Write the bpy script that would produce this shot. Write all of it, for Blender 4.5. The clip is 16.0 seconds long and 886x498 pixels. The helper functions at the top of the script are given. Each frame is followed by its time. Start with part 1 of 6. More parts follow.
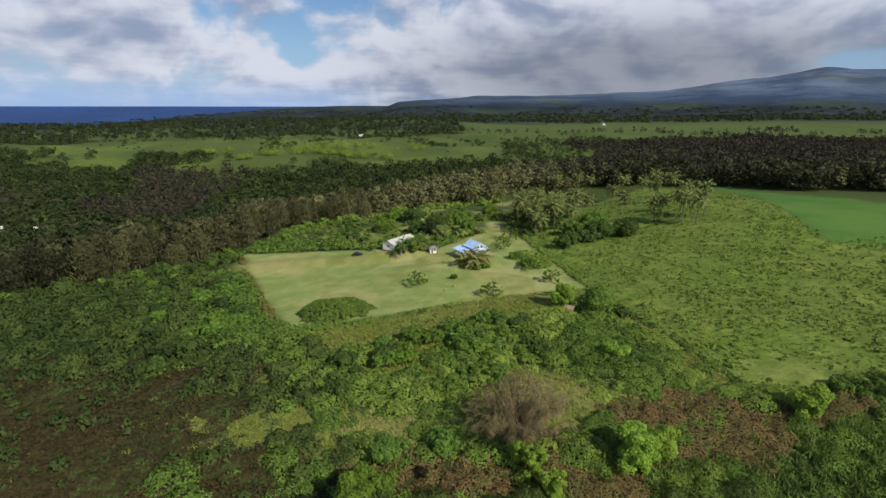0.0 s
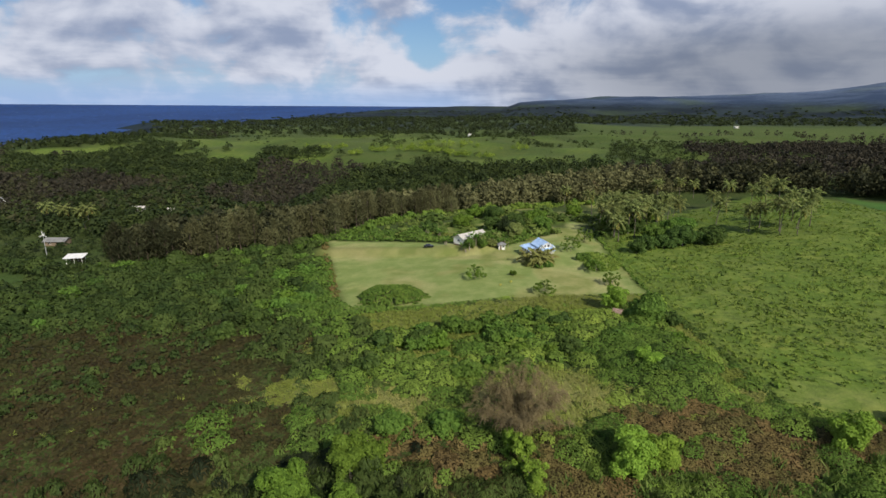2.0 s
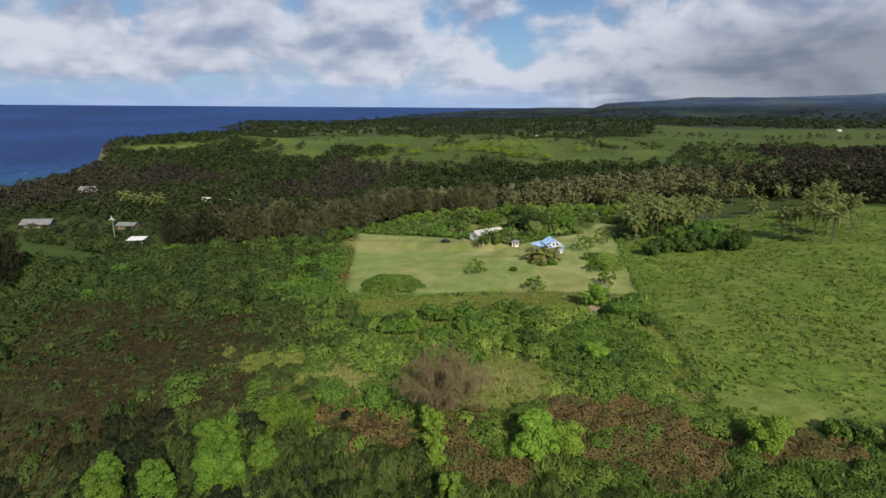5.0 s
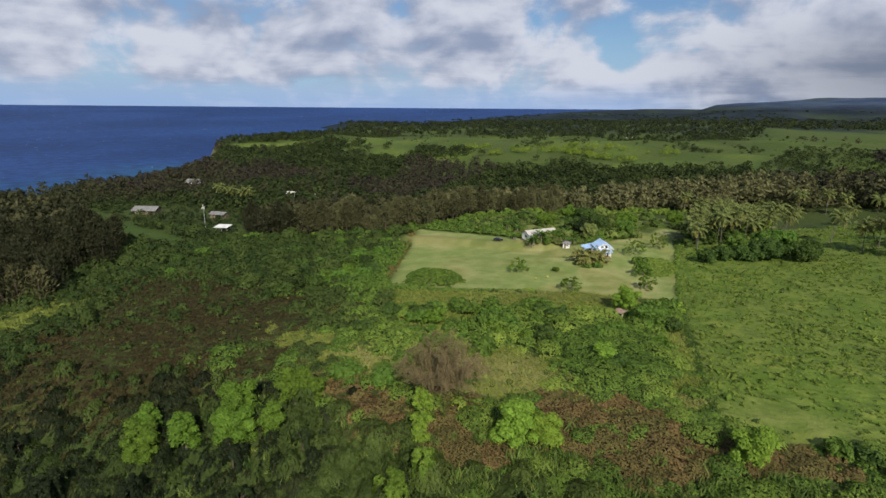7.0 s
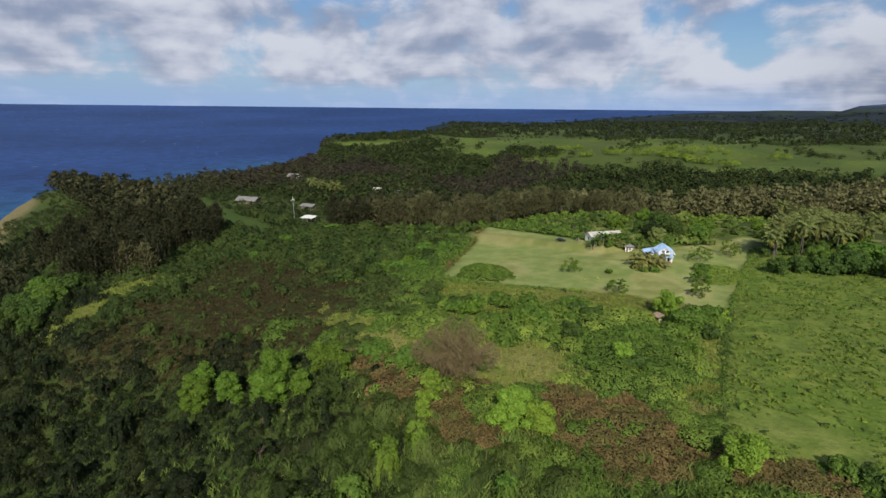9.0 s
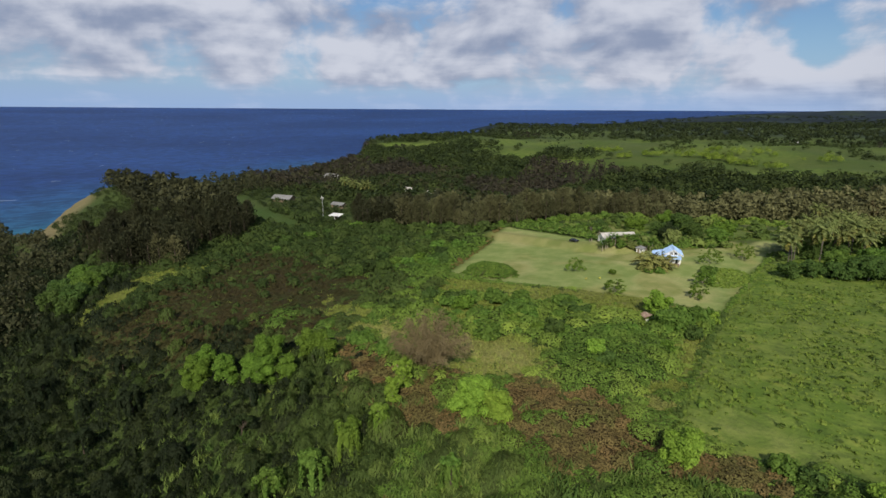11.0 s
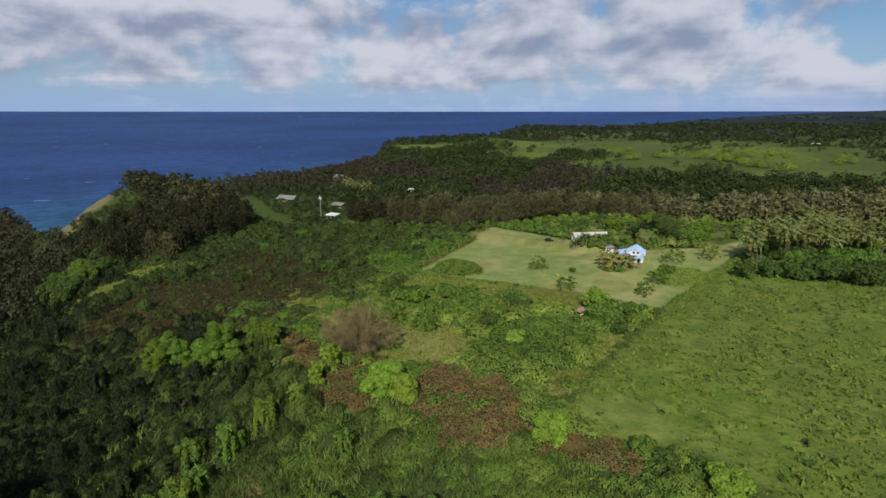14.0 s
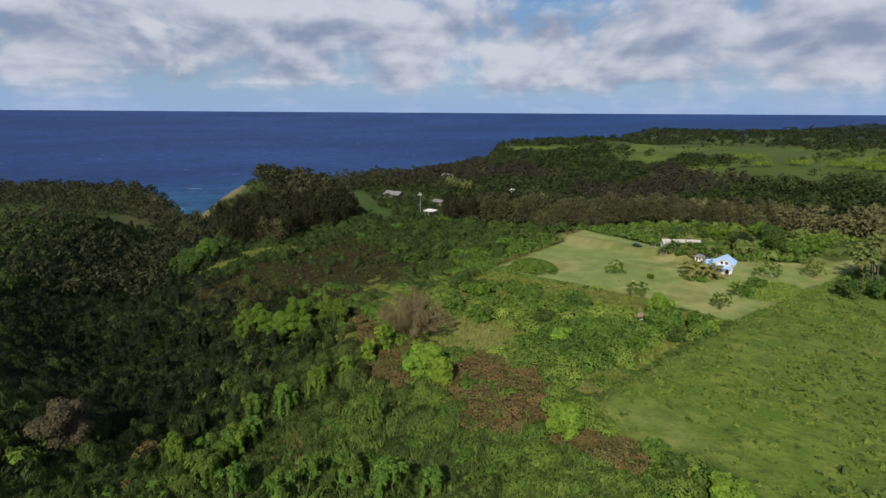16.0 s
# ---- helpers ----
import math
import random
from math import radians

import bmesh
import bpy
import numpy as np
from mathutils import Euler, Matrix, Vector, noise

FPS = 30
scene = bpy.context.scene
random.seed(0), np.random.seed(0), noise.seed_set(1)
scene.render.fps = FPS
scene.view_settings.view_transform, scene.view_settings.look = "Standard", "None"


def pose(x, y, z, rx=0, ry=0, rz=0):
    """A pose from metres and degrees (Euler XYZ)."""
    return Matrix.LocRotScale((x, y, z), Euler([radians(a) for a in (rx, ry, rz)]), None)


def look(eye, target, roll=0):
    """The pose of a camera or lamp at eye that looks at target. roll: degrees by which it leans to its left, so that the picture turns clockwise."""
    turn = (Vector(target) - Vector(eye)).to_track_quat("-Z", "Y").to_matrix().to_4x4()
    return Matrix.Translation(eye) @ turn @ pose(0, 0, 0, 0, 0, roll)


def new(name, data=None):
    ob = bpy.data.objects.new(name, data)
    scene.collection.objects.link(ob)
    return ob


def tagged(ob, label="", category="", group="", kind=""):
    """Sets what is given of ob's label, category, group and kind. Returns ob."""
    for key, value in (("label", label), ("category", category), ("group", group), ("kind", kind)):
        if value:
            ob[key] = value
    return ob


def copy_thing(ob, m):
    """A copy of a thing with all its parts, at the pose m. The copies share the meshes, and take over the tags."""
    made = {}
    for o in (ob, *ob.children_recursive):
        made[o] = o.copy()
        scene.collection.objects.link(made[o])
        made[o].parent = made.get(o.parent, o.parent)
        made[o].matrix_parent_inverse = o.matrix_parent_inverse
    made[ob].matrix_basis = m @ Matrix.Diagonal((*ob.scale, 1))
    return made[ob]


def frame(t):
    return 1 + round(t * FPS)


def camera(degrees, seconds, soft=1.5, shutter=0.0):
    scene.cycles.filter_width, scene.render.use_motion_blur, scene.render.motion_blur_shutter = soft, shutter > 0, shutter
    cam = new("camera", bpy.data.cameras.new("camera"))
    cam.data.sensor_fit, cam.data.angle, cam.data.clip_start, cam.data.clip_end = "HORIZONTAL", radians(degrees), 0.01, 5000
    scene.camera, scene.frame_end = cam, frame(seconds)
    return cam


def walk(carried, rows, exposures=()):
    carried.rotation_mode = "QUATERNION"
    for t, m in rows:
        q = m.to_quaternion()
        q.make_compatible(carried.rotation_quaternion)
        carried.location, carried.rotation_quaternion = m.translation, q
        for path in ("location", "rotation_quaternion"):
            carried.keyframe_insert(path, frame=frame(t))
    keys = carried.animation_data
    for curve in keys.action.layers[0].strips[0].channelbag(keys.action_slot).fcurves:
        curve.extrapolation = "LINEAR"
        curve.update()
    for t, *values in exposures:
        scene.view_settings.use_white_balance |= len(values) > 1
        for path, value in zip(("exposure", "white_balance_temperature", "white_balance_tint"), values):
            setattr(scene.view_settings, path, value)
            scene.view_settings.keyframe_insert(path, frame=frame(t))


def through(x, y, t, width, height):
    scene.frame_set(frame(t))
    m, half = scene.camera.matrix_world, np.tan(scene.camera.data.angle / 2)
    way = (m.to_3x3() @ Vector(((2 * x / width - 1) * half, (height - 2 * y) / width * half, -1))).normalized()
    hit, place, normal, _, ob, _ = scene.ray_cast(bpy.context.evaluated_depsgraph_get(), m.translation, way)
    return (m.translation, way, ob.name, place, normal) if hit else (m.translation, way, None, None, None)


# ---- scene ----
cam = camera(78.7, 16.0, soft=1.5)
METRES, EYE, TILT, LEAN, TURN = 150.0, 59.0, -14.7, 0.0, 0.0
ROWS = [
    (0.0, 0.0, 0.0, 0.0, 0.0, 0.0, -0.0),
    (0.5, 0.0328, -0.0064, -0.0023, 1.26, 0.03, -0.34),
    (1.0, 0.0659, -0.0111, -0.0054, 3.59, 0.04, -0.99),
    (1.5, 0.0983, -0.0129, -0.0093, 7.28, -0.07, -2.11),
    (2.0, 0.1324, -0.0135, -0.0124, 12.04, -0.29, -3.45),
    (2.5, 0.1678, -0.0139, -0.0148, 14.36, -0.4, -4.06),
    (3.0, 0.2012, -0.0133, -0.0165, 16.25, -0.52, -4.54),
    (3.5, 0.2345, -0.0123, -0.0175, 18.31, -0.66, -5.08),
    (4.0, 0.2683, -0.0105, -0.0175, 19.52, -0.74, -5.36),
    (6.5, 0.4283, 0.004, -0.0123, 26.08, -1.37, -6.99),
    (7.0, 0.4608, 0.01, -0.0133, 30.42, -1.86, -8.0),
    (7.5, 0.4919, 0.0162, -0.0134, 34.72, -2.47, -9.05),
    (8.0, 0.5229, 0.0237, -0.0119, 38.38, -3.06, -9.88),
    (8.5, 0.5541, 0.032, -0.0095, 40.04, -3.3, -10.14),
    (9.0, 0.5833, 0.0404, -0.0073, 41.17, -3.48, -10.34),
    (9.5, 0.6111, 0.0507, -0.0046, 42.7, -3.74, -10.6),
    (12.0, 0.7383, 0.1169, 0.0137, 47.63, -4.45, -11.13),
    (12.5, 0.7636, 0.1316, 0.0182, 47.84, -4.46, -11.09),
    (13.0, 0.7897, 0.1469, 0.0228, 48.02, -4.46, -11.06),
    (13.5, 0.8146, 0.1609, 0.0267, 48.11, -4.44, -11.02),
    (14.0, 0.8402, 0.1751, 0.0303, 49.74, -4.73, -11.31),
    (14.5, 0.865, 0.1904, 0.0332, 55.19, -5.82, -12.35),
    (15.0, 0.8904, 0.2075, 0.0363, 59.5, -6.71, -13.04),
    (15.5, 0.9143, 0.2232, 0.0397, 61.23, -7.06, -13.27),
    (16.0, 0.9367, 0.2392, 0.0432, 62.65, -7.35, -13.46),
]
walk(cam, [(t, pose(0, 0, EYE, TILT, LEAN, TURN) @ pose(METRES * x, METRES * y, METRES * z, 90 + pitch, roll, yaw)) for t, x, y, z, yaw, pitch, roll in ROWS],
     [(0.0, 0.02), (4.0, -0.01), (9.5, -0.10), (16.0, -0.17)])

# ---- world, sun, exposure ----
SUN_AZ, SUN_EL = 137.0, 36.0          # degrees from +y towards +x, and above the horizon


def make_world():
    world = bpy.data.worlds.new("sky")
    scene.world = world
    world.use_nodes = True
    nt = world.node_tree
    nt.nodes.clear()
    N, L = nt.nodes.new, nt.links.new

    def math_(op, a, b=None, clamp=False):
        n = N("ShaderNodeMath")
        n.operation, n.use_clamp = op, clamp
        for i, v in enumerate((a, b)):
            if v is None:
                continue
            if isinstance(v, (int, float)):
                n.inputs[i].default_value = v
            else:
                L(v, n.inputs[i])
        return n.outputs[0]

    def rng(v, a, b, c=0.0, d=1.0):
        n = N("ShaderNodeMapRange")
        n.interpolation_type = "SMOOTHSTEP"
        L(v, n.inputs[0])
        for i, q in enumerate((a, b, c, d)):
            n.inputs[i + 1].default_value = q
        return n.outputs[0]

    def mix(f, a, b):
        n = N("ShaderNodeMix")
        n.data_type = "RGBA"
        if isinstance(f, float):
            n.inputs[0].default_value = f
        else:
            L(f, n.inputs[0])
        for i, v in ((6, a), (7, b)):
            if isinstance(v, tuple):
                n.inputs[i].default_value = (*v, 1)
            else:
                L(v, n.inputs[i])
        return n.outputs[2]

    tc = N("ShaderNodeTexCoord")
    sep = N("ShaderNodeSeparateXYZ")
    L(tc.outputs["Generated"], sep.inputs[0])
    x, y, z = sep.outputs
    az = math_("MULTIPLY", math_("ARCTAN2", x, y), 57.2958)      # degrees, right of +y positive
    el = math_("MULTIPLY", math_("ARCSINE", z), 57.2958)
    sky = N("ShaderNodeTexSky")
    sky.sky_type, sky.sun_disc = "NISHITA", False
    sky.sun_elevation, sky.sun_rotation = radians(SUN_EL), radians(SUN_AZ)
    sky.air_density, sky.dust_density, sky.ozone_density = 1.0, 0.6, 1.5
    blue = N("ShaderNodeVectorMath")
    blue.operation = "SCALE"
    tone = mix(1.0, (1.0, 1.0, 1.0), sky.outputs[0])
    tone.node.blend_type = "MULTIPLY"
    tone.node.inputs[6].default_value = (0.80, 0.98, 1.22, 1)
    L(tone, blue.inputs[0])
    blue.inputs[3].default_value = SKY
    # cloud deck: lumps that flatten and shrink towards the horizon
    zz = math_("ADD", math_("MAXIMUM", z, 0.0), 0.085)
    comb = N("ShaderNodeCombineXYZ")
    L(math_("DIVIDE", x, zz), comb.inputs[0])
    L(math_("DIVIDE", y, zz), comb.inputs[1])
    L(math_("MULTIPLY", z, 3.0), comb.inputs[2])

    def fbm(scale, detail, rough, off, vec=None, lac=2.0):
        mp = N("ShaderNodeMapping")
        mp.inputs["Location"].default_value = off
        L(vec or comb.outputs[0], mp.inputs[0])
        n = N("ShaderNodeTexNoise")
        n.inputs["Scale"].default_value, n.inputs["Detail"].default_value = scale, detail
        n.inputs["Roughness"].default_value, n.inputs["Distortion"].default_value = rough, 0.25
        n.inputs["Lacunarity"].default_value = lac
        L(mp.outputs[0], n.inputs["Vector"])
        return n.outputs[0]

    # a second set of coordinates that keeps the billows upright near the horizon
    up = N("ShaderNodeCombineXYZ")
    L(math_("MULTIPLY", az, 0.098), up.inputs[0])
    L(math_("MULTIPLY", el, 0.152), up.inputs[1])
    deck = fbm(0.62, 7.0, 0.56, (3.1, 1.7, 0.4))
    billow = fbm(1.15, 8.0, 0.57, (0.3, 5.2, 1.0), up.outputs[0])
    dens = math_("ADD", math_("MULTIPLY", deck, 0.22), math_("MULTIPLY", billow, 0.78))

    def gap(a0, e0, wa, we, amount):
        da = math_("DIVIDE", math_("SUBTRACT", az, a0), wa)
        de = math_("DIVIDE", math_("SUBTRACT", el, e0), we)
        q = math_("ADD", math_("MULTIPLY", da, da), math_("MULTIPLY", de, de))
        return math_("MULTIPLY", math_("EXPONENT", math_("MULTIPLY", q, -1.0)), amount)

    for a0, e0, wa, we, amount in ((-14.2, 5.6, 1.7, 3.0, -0.26), (-10.5, 10.6, 4.2, 1.7, -0.26), (-53.5, 11.2, 4.5, 2.0, -0.24), (-62.0, 1.2, 40.0, 1.3, -0.16),
                                   (-90.0, 7.5, 14.0, 1.0, -0.07), (20.0, 5.0, 22.0, 6.0, 0.28), (-30.0, 7.0, 9.0, 3.5, 0.08), (40.0, 3.5, 9.0, 0.9, -0.30), (-78.0, 8.5, 12.0, 3.0, 0.06)):
        dens = math_("ADD", dens, gap(a0, e0, wa, we, amount))
    dens = math_("SUBTRACT", dens, rng(el, 14.0, 45.0, 0.0, 0.10))
    cover = rng(dens, 0.36, 0.52)
    # lit tops and grey bases: a billow is brighter where less of it lies above
    up2 = N("ShaderNodeVectorMath")
    up2.operation = "ADD"
    L(up.outputs[0], up2.inputs[0])
    up2.inputs[1].default_value = (0.05, 0.22, 0.0)
    above = fbm(1.15, 3.0, 0.5, (0.3, 5.2, 1.0), up2.outputs[0])
    here = fbm(1.15, 6.0, 0.54, (0.3, 5.2, 1.0), up.outputs[0])
    lit = rng(math_("ADD", math_("SUBTRACT", here, above), math_("MULTIPLY", math_("SUBTRACT", deck, 0.5), 0.5)), -0.19, 0.14)
    grey = rng(gap(20.0, 3.0, 26.0, 5.5, 1.0), 0.10, 0.95)
    lit = math_("MULTIPLY", lit, math_("SUBTRACT", 1.0, math_("MULTIPLY", grey, 0.62)))
    cloud = mix(lit, (0.375, 0.455, 0.65), (0.88, 0.925, 1.06))
    cloud = mix(math_("MULTIPLY", grey, 0.75), cloud, mix(lit, (0.20, 0.235, 0.31), (0.60, 0.61, 0.64)))
    veil = rng(el, 0.0, 8.0, 0.6, 0.0)
    base = mix(veil, blue.outputs[0], (0.40, 0.62, 1.06))
    final = mix(cover, base, cloud)
    # hazy air just over the horizon; sea-coloured below it
    final = mix(math_("MULTIPLY", rng(el, 0.0, 3.2, 0.8, 0.0), rng(az, -14.0, -4.0, 1.0, 0.0)), final, (0.46, 0.66, 1.04))
    final = mix(rng(el, -0.6, -0.1, 1.0, 0.0), final, (0.06, 0.09, 0.14))
    bg = N("ShaderNodeBackground")
    L(final, bg.inputs[0])
    bg.inputs[1].default_value = 0.745
    out = N("ShaderNodeOutputWorld")
    L(bg.outputs[0], out.inputs[0])


SKY = 0.10
make_world()
sun = bpy.data.lights.new("sun", "SUN")
sun.energy, sun.angle, sun.color = 5.0, radians(0.6), (1.0, 0.93, 0.82)
a, e = radians(SUN_AZ), radians(SUN_EL)
new("sun", sun).matrix_world = look((math.sin(a) * math.cos(e) * 900, math.cos(a) * math.cos(e) * 900, math.sin(e) * 900), (0, 0, 0))

# ---- the lie of the land ----
SEA = -60.0


def smooth(a, b, v):
    t = np.clip((v - a) / (b - a), 0.0, 1.0)
    return t * t * (3 - 2 * t)


def coast(y):
    """The x of the shoreline at each y: a bay at the gulch's mouth, a headland farther up."""
    return np.interp(y, [-4800, -900, -300, -90, 0, 30, 58, 82, 110, 150, 300, 480, 620, 690, 800, 1100, 1500, 1980, 2350, 3000, 4200, 4900],
                     [-2600, -900, -650, -550, -500, -470, -418, -446, -470, -478, -510, -640, -830, -860, -830, -930, -1280, -1780, -1700, -1650, -1400, -1000])


def sea_height(r):
    return SEA + 125.0 * np.clip((r - 1300.0) / 3600.0, 0, 1.0) ** 1.5


def waves(x, y, s, seed):
    """Soft rolling relief, about -1 to 1."""
    a = np.sin(x / s + seed) * np.cos(y / (1.3 * s) + 2.1 * seed)
    b = np.sin((x + y) / (0.61 * s) + 1.7 * seed) * np.cos((x - 0.7 * y) / (0.83 * s) - seed)
    return 0.6 * a + 0.4 * b


def height(x, y):
    x, y = np.asarray(x, float), np.asarray(y, float)
    near = np.interp(x, [-1200, -420, -300, -200, -100, -50, 0, 50, 100, 150, 300, 900, 3000],
                     [-30, -12.5, -12.5, -13, -11, -7.4, -2.8, -0.3, 2, 5, 12, 24, 50])
    far = np.interp(x, [-1500, -850, -420, -110, 200, 600, 1500, 4000], [-12, 2, 9, 15, 13, 14, 22, 40])
    k = smooth(330, 760, y)
    z = near * (1 - k) + far * k
    z = z + 9 * smooth(60, 150, x) * smooth(150, 300, y) * (1 - smooth(330, 430, y))
    # the lawn rises towards the house; terrace behind its bank
    z = z + 1.0 * smooth(190, 222, y) * (1 - smooth(300, 340, y)) * smooth(-22, -4, x) * (1 - smooth(20, 40, x))
    z = z + 3.2 * smooth(221, 226, y) * (1 - smooth(300, 340, y)) * (1 - smooth(-16, -4, x)) * smooth(-112, -90, x)
    # gulch that runs down to the bay
    depth = np.interp(x, [-460, -400, -300, -150, -50, 30, 100, 200, 400], [24, 22, 18, 18, 20, 17, 11, 5, 0])
    line = np.interp(x, [-450, -250, -100, -34, 60, 200], [56, 22, 6, 28, 30, 14])
    wide = np.interp(x, [-450, -250, -100, 0, 60], [26, 34, 29, 34, 46])
    z = z - depth * np.exp(-((y - line) / wide) ** 2)
    # bare-faced spur on the north side of the bay
    z = z + 8 * np.exp(-((x + 408) / 42) ** 2 - ((y - 116) / 22) ** 2) + 0.9 * waves(x, y, 9.0, 3.0) * smooth(-340, -380, x) * smooth(60, 75, y) * (1 - smooth(120, 150, y))
    # second gulch behind the farm, under the forest
    z = z - 9 * np.exp(-((y - 400 + 0.25 * x) / 70.0) ** 2) * smooth(-420, -200, x)
    z = z + 2.2 * waves(x, y, 70.0, 1.0) * smooth(300, 420, np.hypot(x - 20, y - 190)) + 0.35 * waves(x, y, 17.0, 2.0)
    # rolling country and the long mountain flank far inland
    r = np.hypot(x - 40, y - 50)
    z = z + 5.0 * waves(x, y, 230.0, 3.0) * smooth(600, 1100, r)
    z = z + 5.0 * waves(x, y, 42.0, 7.0) * smooth(450, 560, y) * (1 - smooth(1000, 1300, r))
    az = np.degrees(np.arctan2(x - 40, y - 50))
    flank = np.interp(az, [-30, -9, -7.5, -5, -2, 6, 15, 21, 25, 30, 34.2, 36, 38, 42, 60, 110, 150], [0, 2, 25, 95, 110, 128, 142, 160, 205, 236, 292, 262, 266, 245, 210, 120, 20])
    z = z + flank * smooth(2500, 4700, r) ** 1.3 + (14 * waves(x, y, 420.0, 4.0) + 9 * waves(x, y, 120.0, 2.0)) * smooth(2600, 3800, r) * smooth(-9, 5, az)
    floor_z = sea_height(r)
    z = np.where(r > 1500, np.maximum(z, floor_z + 7), z)
    d = x - coast(y) + 9 * waves(x, y, 38.0, 5.0)
    edge = smooth(-10, np.interp(r, [300, 1200], [42, 80]), d)
    return (floor_z - 14) * (1 - edge) + z * edge


# ---- end of the lie of the land ----


# ---- materials ----
def nodes_of(name):
    m = bpy.data.materials.new(name)
    m.use_nodes = True
    nt = m.node_tree
    nt.nodes.clear()
    return m, nt, nt.nodes.new, nt.links.new


def socket(nt, n, i, v):
    if isinstance(v, tuple):
        n.inputs[i].default_value = (*v, 1.0) if len(v) == 3 else v
    elif isinstance(v, (int, float)):
        n.inputs[i].default_value = v
    else:
        nt.links.new(v, n.inputs[i])


def blend(nt, f, a, b, mode="MIX"):
    n = nt.nodes.new("ShaderNodeMix")
    n.data_type, n.blend_type = "RGBA", mode
    socket(nt, n, 0, f), socket(nt, n, 6, a), socket(nt, n, 7, b)
    return n.outputs[2]


def calc(nt, op, a, b=0.0, clamp=False):
    n = nt.nodes.new("ShaderNodeMath")
    n.operation, n.use_clamp = op, clamp
    socket(nt, n, 0, a), socket(nt, n, 1, b)
    return n.outputs[0]


def ramp(nt, v, a, b, c=0.0, d=1.0):
    n = nt.nodes.new("ShaderNodeMapRange")
    n.interpolation_type = "SMOOTHSTEP"
    for i, q in enumerate((v, a, b, c, d)):
        socket(nt, n, i, q)
    return n.outputs[0]


def grain(nt, scale, detail=4.0, rough=0.6, stretch=(1, 1, 1), coords="Object"):
    tc, mp, n = (nt.nodes.new("ShaderNode" + k) for k in ("TexCoord", "Mapping", "TexNoise"))
    mp.inputs["Scale"].default_value = stretch
    n.inputs["Scale"].default_value, n.inputs["Detail"].default_value, n.inputs["Roughness"].default_value = scale, detail, rough
    nt.links.new(tc.outputs[coords], mp.inputs[0])
    nt.links.new(mp.outputs[0], n.inputs["Vector"])
    return n.outputs[0]


def surface(nt, colour, rough=0.8, metal=0.0, bump=None, strength=0.3, dist=0.05, spec=0.3):
    p, out = nt.nodes.new("ShaderNodeBsdfPrincipled"), nt.nodes.new("ShaderNodeOutputMaterial")
    socket(nt, p, 0, colour), socket(nt, p, "Roughness", rough), socket(nt, p, "Metallic", metal), socket(nt, p, "Specular IOR Level", spec)
    if bump is not None:
        b = nt.nodes.new("ShaderNodeBump")
        b.inputs["Strength"].default_value, b.inputs["Distance"].default_value = strength, dist
        nt.links.new(bump, b.inputs["Height"])
        nt.links.new(b.outputs[0], p.inputs["Normal"])
    nt.links.new(p.outputs[0], out.inputs[0])


def leaf_material(name, dark, light, other, through=0.3, rough=0.6):
    """Leaves: each one a little different; 'tint' (0 to 1) leads a whole plant towards the other colour."""
    m, nt, N, L = nodes_of(name)
    geo, info, att = N("ShaderNodeNewGeometry"), N("ShaderNodeObjectInfo"), N("ShaderNodeAttribute")
    att.attribute_name = "tint"
    c = blend(nt, ramp(nt, geo.outputs["Random Per Island"], 0, 1, 0.2, 0.8), dark, light)
    c = blend(nt, att.outputs["Fac"], c, other)
    hsv = N("ShaderNodeHueSaturation")
    socket(nt, hsv, "Hue", ramp(nt, info.outputs["Random"], 0, 1, 0.492, 0.507))
    socket(nt, hsv, "Value", ramp(nt, info.outputs["Random"], 0, 1, 0.92, 1.10))
    L(c, hsv.inputs["Color"])
    c = blend(nt, 0.5, hsv.outputs[0], blend(nt, ramp(nt, grain(nt, 0.35, 3.0), 0.3, 0.7), (0.72, 0.74, 0.78), (1.28, 1.26, 1.2)), "MULTIPLY")
    p, tr, mx, out = N("ShaderNodeBsdfPrincipled"), N("ShaderNodeBsdfTranslucent"), N("ShaderNodeMixShader"), N("ShaderNodeOutputMaterial")
    L(c, p.inputs[0]), L(c, tr.inputs[0])
    p.inputs["Roughness"].default_value, p.inputs["Specular IOR Level"].default_value = rough, 0.07
    mx.inputs[0].default_value = through
    L(p.outputs[0], mx.inputs[1]), L(tr.outputs[0], mx.inputs[2]), L(mx.outputs[0], out.inputs[0])
    return m


def plain(name, a, b, scale=3.0, rough=0.7, metal=0.0, strength=0.2, stretch=(1, 1, 1), spec=0.3):
    m, nt, _, _ = nodes_of(name)
    g = grain(nt, scale, 5.0, 0.62, stretch)
    c = blend(nt, ramp(nt, g, 0.3, 0.7), a, b)
    c = blend(nt, ramp(nt, grain(nt, scale * 7, 3.0), 0.45, 0.75, 0.0, 0.35), c, tuple(0.6 * v for v in a))
    surface(nt, c, rough, metal, g, strength, 0.03, spec)
    return m


